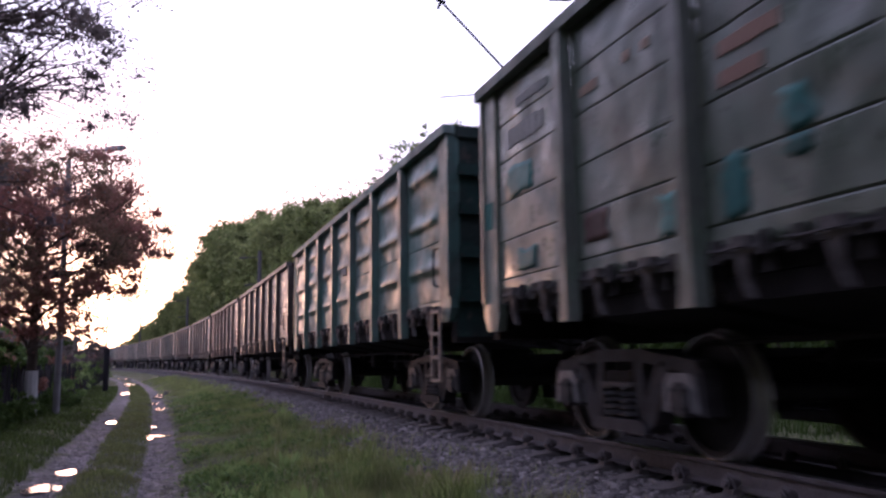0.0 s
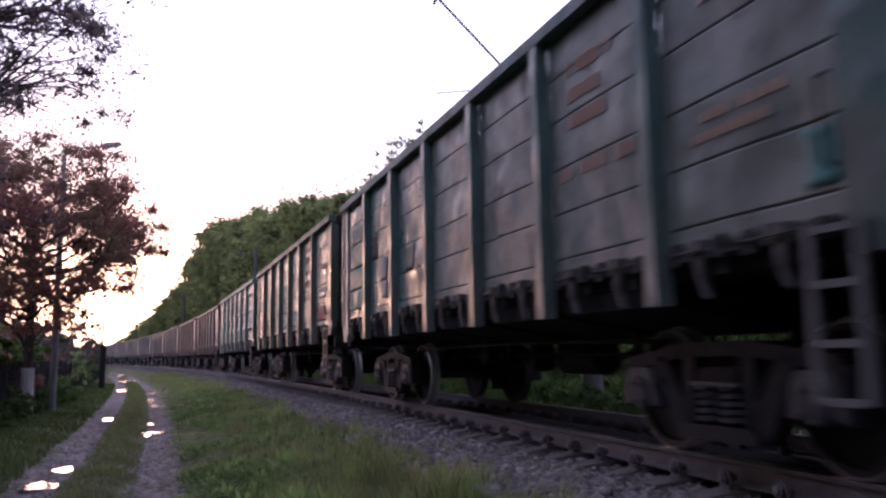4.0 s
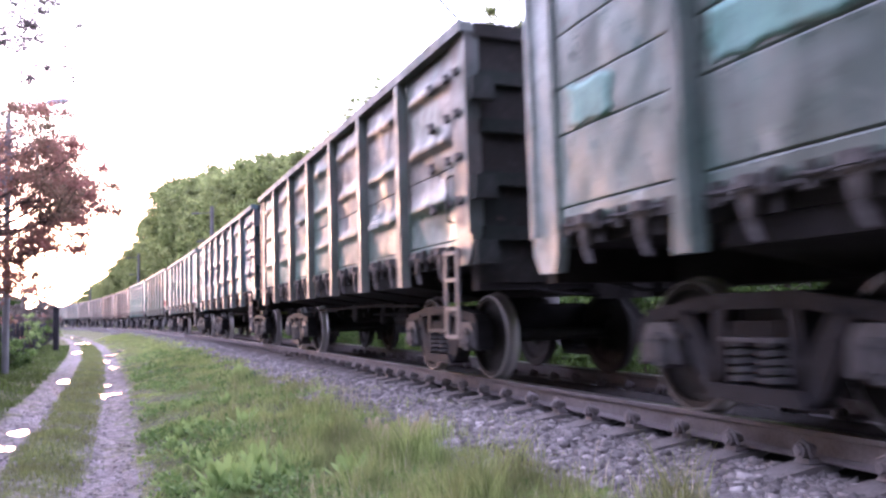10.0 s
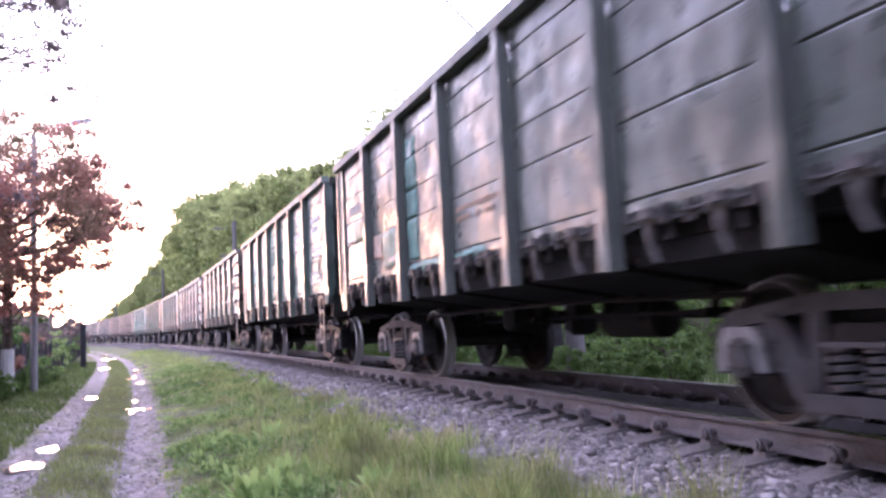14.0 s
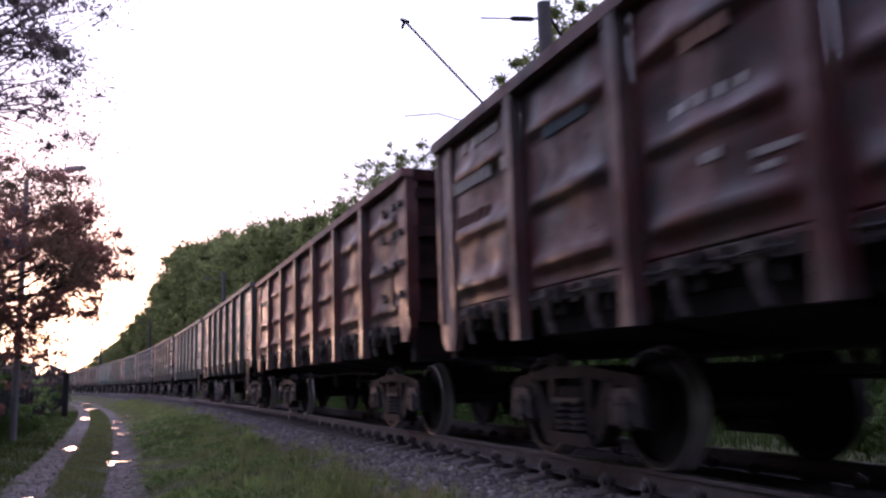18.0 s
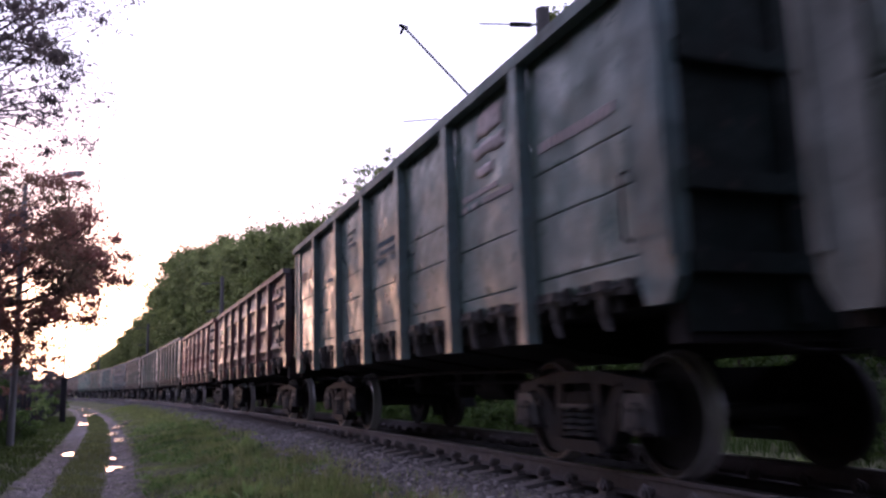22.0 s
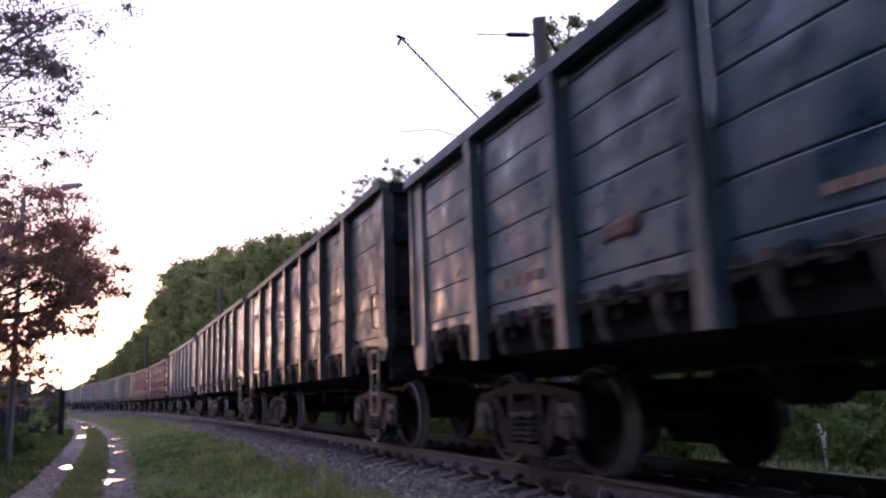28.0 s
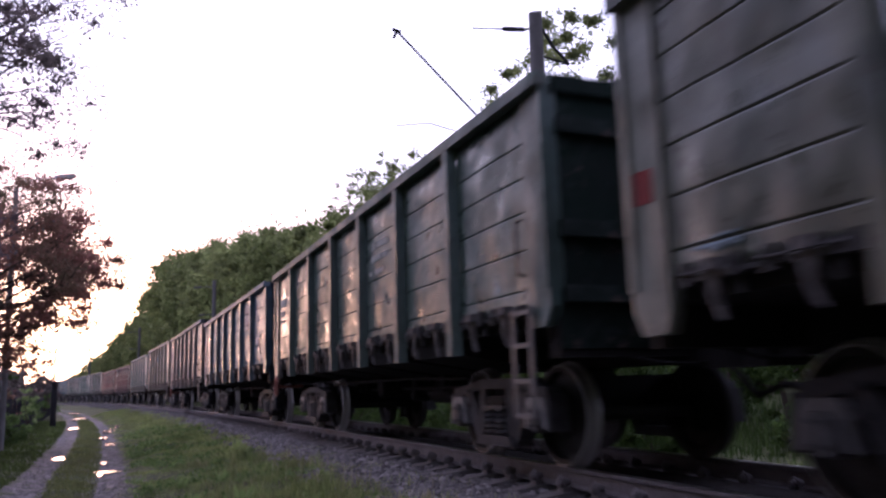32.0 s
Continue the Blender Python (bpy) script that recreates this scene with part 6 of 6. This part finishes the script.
    letters(4, 7, 0.27, 0.95, 2.38, 0.09, 7, "pale")
    letters(4, 7, 0.2, 0.8, 2.24, 0.07, 8, "pale")
    rows_of_text(4, 7, 0.1, 0.98, 1.9, 3, 0.06, "pale")
    patch(5, 1, 0.05, 0.4, 2.16, 2.5, "pale")
    patch(5, 1, 0.4, 0.95, 2.16, 2.5, "mint")
    letters(5, 1, 0.2, 0.9, 2.7, 0.16, 7, "dim")
    patch(5, 2, 0.08, 0.38, 1.75, 2.12, "tan")
    patch(5, 2, 0.38, 0.95, 1.6, 2.12, "mint")
    letters(5, 2, 0.55, 0.95, 1.7, 0.07, 5, "pale")
    patch(5, 3, 0.05, 0.35, 1.6, 3.2, "mint")
    letters(5, 3, 0.12, 0.26, 3.05, 0.22, 2, "pale")
    patch(5, 4, 0.05, 0.6, 1.44, 1.54, "mint")
    rows_of_text(5, 4, 0.1, 0.9, 2.0, 2, 0.06, "tan")
    patch(5, 3, 0.1, 0.9, 1.44, 1.54, "mint")
    letters(6, 1, 0.2, 0.9, 2.82, 0.15, 7, "dim")
    letters(7, 1, 0.07, 0.8, 3.18, 0.11, 7, "pale")
    letters(7, 1, 0.0, 0.9, 2.80, 0.16, 8, "pale")
    letters(7, 1, 0.0, 0.6, 2.41, 0.14, 5, "brown")
    letters(7, 2, 0.29, 0.76, 2.80, 0.10, 6, "steel")
    letters(7, 3, 0.27, 0.73, 2.42, 0.08, 8, "pale")
    letters(7, 3, 0.45, 0.64, 2.03, 0.07, 4, "white")
    rows_of_text(7, 3, 0.75, 0.97, 1.95, 2, 0.05, "white")
    letters(7, 3, 0.4, 0.69, 2.80, 0.12, 4, "orange")
    patch(8, 6, 0.42, 0.78, 3.2, 3.46, "pink")
    patch(8, 6, 0.36, 0.8, 3.0, 3.14, "pink")
    patch(8, 6, 0.4, 0.62, 2.8, 2.92, "pink")
    letters(8, 1, 0.08, 0.98, 2.98, 0.2, 8, "tan")
    letters(8, 1, 0.62, 0.9, 2.66, 0.16, 2, "tan")
    letters(8, 2, 0.5, 0.95, 2.62, 0.08, 6, "dim")
    rows_of_text(8, 6, 0.12, 0.98, 2.66, 2, 0.06, "pink")
    letters(8, 7, 0.12, 0.9, 2.74, 0.1, 12, "pink")
    rows_of_text(8, 4, 0.3, 0.9, 2.72, 3, 0.07, "steel")
    rows_of_text(8, 3, 0.3, 0.6, 3.2, 3, 0.06, "dim")
    patch(9, 1, 0.08, 0.95, 2.16, 3.1, "blue")
    letters(9, 1, 0.1, 0.95, 2.74, 0.17, 8, "dim")
    letters(9, 1, 0.2, 0.7, 2.3, 0.12, 5, "green")
    patch(9, 2, 0.4, 0.98, 1.6, 2.0, "blue")
    patch(9, 2, 0.1, 0.9, 2.54, 3.2, "green")
    letters(9, 2, 0.5, 0.9, 2.4, 0.09, 4, "dim")
    letters(9, 2, 0.6, 0.9, 1.68, 0.08, 4, "dim")
    patch(9, 3, 0.05, 0.3, 1.7, 2.05, "blue")
    patch(9, 4, 0.09, 0.4, 2.77, 3.12, "sky")
    rows_of_text(9, 6, 0.12, 0.85, 2.98, 3, 0.08, "dim")
    letters(9, 6, 0.58, 0.93, 1.92, 0.065, 8, "dim")
    letters(9, 6, 0.15, 0.89, 1.68, 0.06, 12, "dim")
    rows_of_text(9, 5, 0.17, 0.89, 1.76, 2, 0.06, "dim")
    rows_of_text(9, 3, 0.1, 0.85, 3.15, 2, 0.09, "dim")
    rows_of_text(9, 5, 0.2, 0.9, 2.9, 3, 0.06, "dim")
    letters(10, 1, 0.15, 0.92, 3.0, 0.19, 8, "dim")
    letters(10, 2, 0.2, 0.8, 3.0, 0.10, 6, "steel")
    letters(10, 1, 0.75, 0.95, 2.45, 0.12, 2, "dim")
    rows_of_text(10, 3, 0.03, 0.93, 2.78, 3, 0.08, "dim")
    patch(10, 3, 0.03, 0.28, 1.62, 1.98, "teal")
    patch(10, 3, 0.02, 0.2, 3.3, 3.55, "green")
    letters(10, 4, 0.24, 0.4, 2.92, 0.22, 1, "orange")
    letters(10, 4, 0.36, 0.64, 2.98, 0.26, 2, "pink")
    letters(10, 4, 0.6, 0.76, 3.06, 0.22, 1, "orange")
    letters(10, 5, 0.2, 0.5, 3.12, 0.22, 2, "pink")
    letters(10, 5, 0.08, 0.88, 2.42, 0.04, 16, "pink")
    letters(10, 6, 0.05, 0.95, 2.42, 0.05, 12, "tan")
    patch(11, 6, 0.12, 0.85, 2.45, 3.15, "beige")
    patch(11, 7, 0.26, 0.6, 1.95, 2.15, "beige")
    patch(11, 3, 0.3, 0.6, 1.8, 1.95, "brown")
    letters(11, 2, 0.2, 0.8, 1.75, 0.1, 4, "tan")
    letters(11, 4, 0.5, 0.9, 1.7, 0.07, 4, "tan")
    letters(12, 1, 0.08, 0.98, 2.68, 0.18, 9, "pale")
    letters(12, 1, 0.09, 0.45, 2.44, 0.12, 5, "pale")
    letters(12, 1, 0.12, 0.4, 2.27, 0.08, 4, "dim")
    letters(12, 2, 0.1, 0.35, 2.9, 0.12, 2, "dim")
    letters(12, 1, 0.6, 0.95, 1.75, 0.12, 3, "dim")
    rows_of_text(12, 5, 0.2, 0.75, 2.75, 2, 0.10, "pale")
    letters(12, 5, 0.1, 0.6, 2.38, 0.07, 5, "pale")
    patch(13, 1, 0.1, 0.4, 1.52, 1.62, "steel")
    letters(13, 2, 0.2, 0.6, 3.0, 0.2, 3, "dim")
    patch(13, 3, 0.3, 0.8, 2.35, 2.6, "green")
    letters(-1, 2, 0.2, 0.7, 2.99, 0.16, 4, "pale")
    letters(-1, 4, 0.2, 0.7, 2.54, 0.22, 3, "dim")


build_marks()
corner_mark(12, 1, 1.34, 0.24, 0.035, "white")
corner_mark(12, 1, 1.27, 0.22, 0.03, "white")
corner_mark(12, 1, 1.17, 0.1, 0.06, "white")
corner_mark(13, 1, 2.05, 0.2, 0.24, "red")
corner_mark(1, 1, 1.32, 0.1, 0.08, "white")
corner_mark(0, 1, 2.3, 0.2, 0.3, "teal")


# ---- movement ----
def motions():
    for j, w in WAGONS.items():
        walk(w, [(t, on_line(train_s(t, j))) for t in np.arange(0.0, 32.01, 1.0).tolist()])
    for w, j, off, y in WHEELS:
        rows = []
        for k in range(int(32 / 0.125) + 1):
            t = k * 0.125
            s = train_s(t, j) + off
            if -6 < s < 32 or k in (0, 256):
                rows.append((t, Matrix.Translation((0, y, 0.475)) @ Matrix.Rotation(-s / 0.475, 4, 'X')))
        if rows[0][0] > 0:
            rows.insert(0, (0.0, rows[0][1]))
        if len(rows) > 3:
            walk(w, rows)


motions()
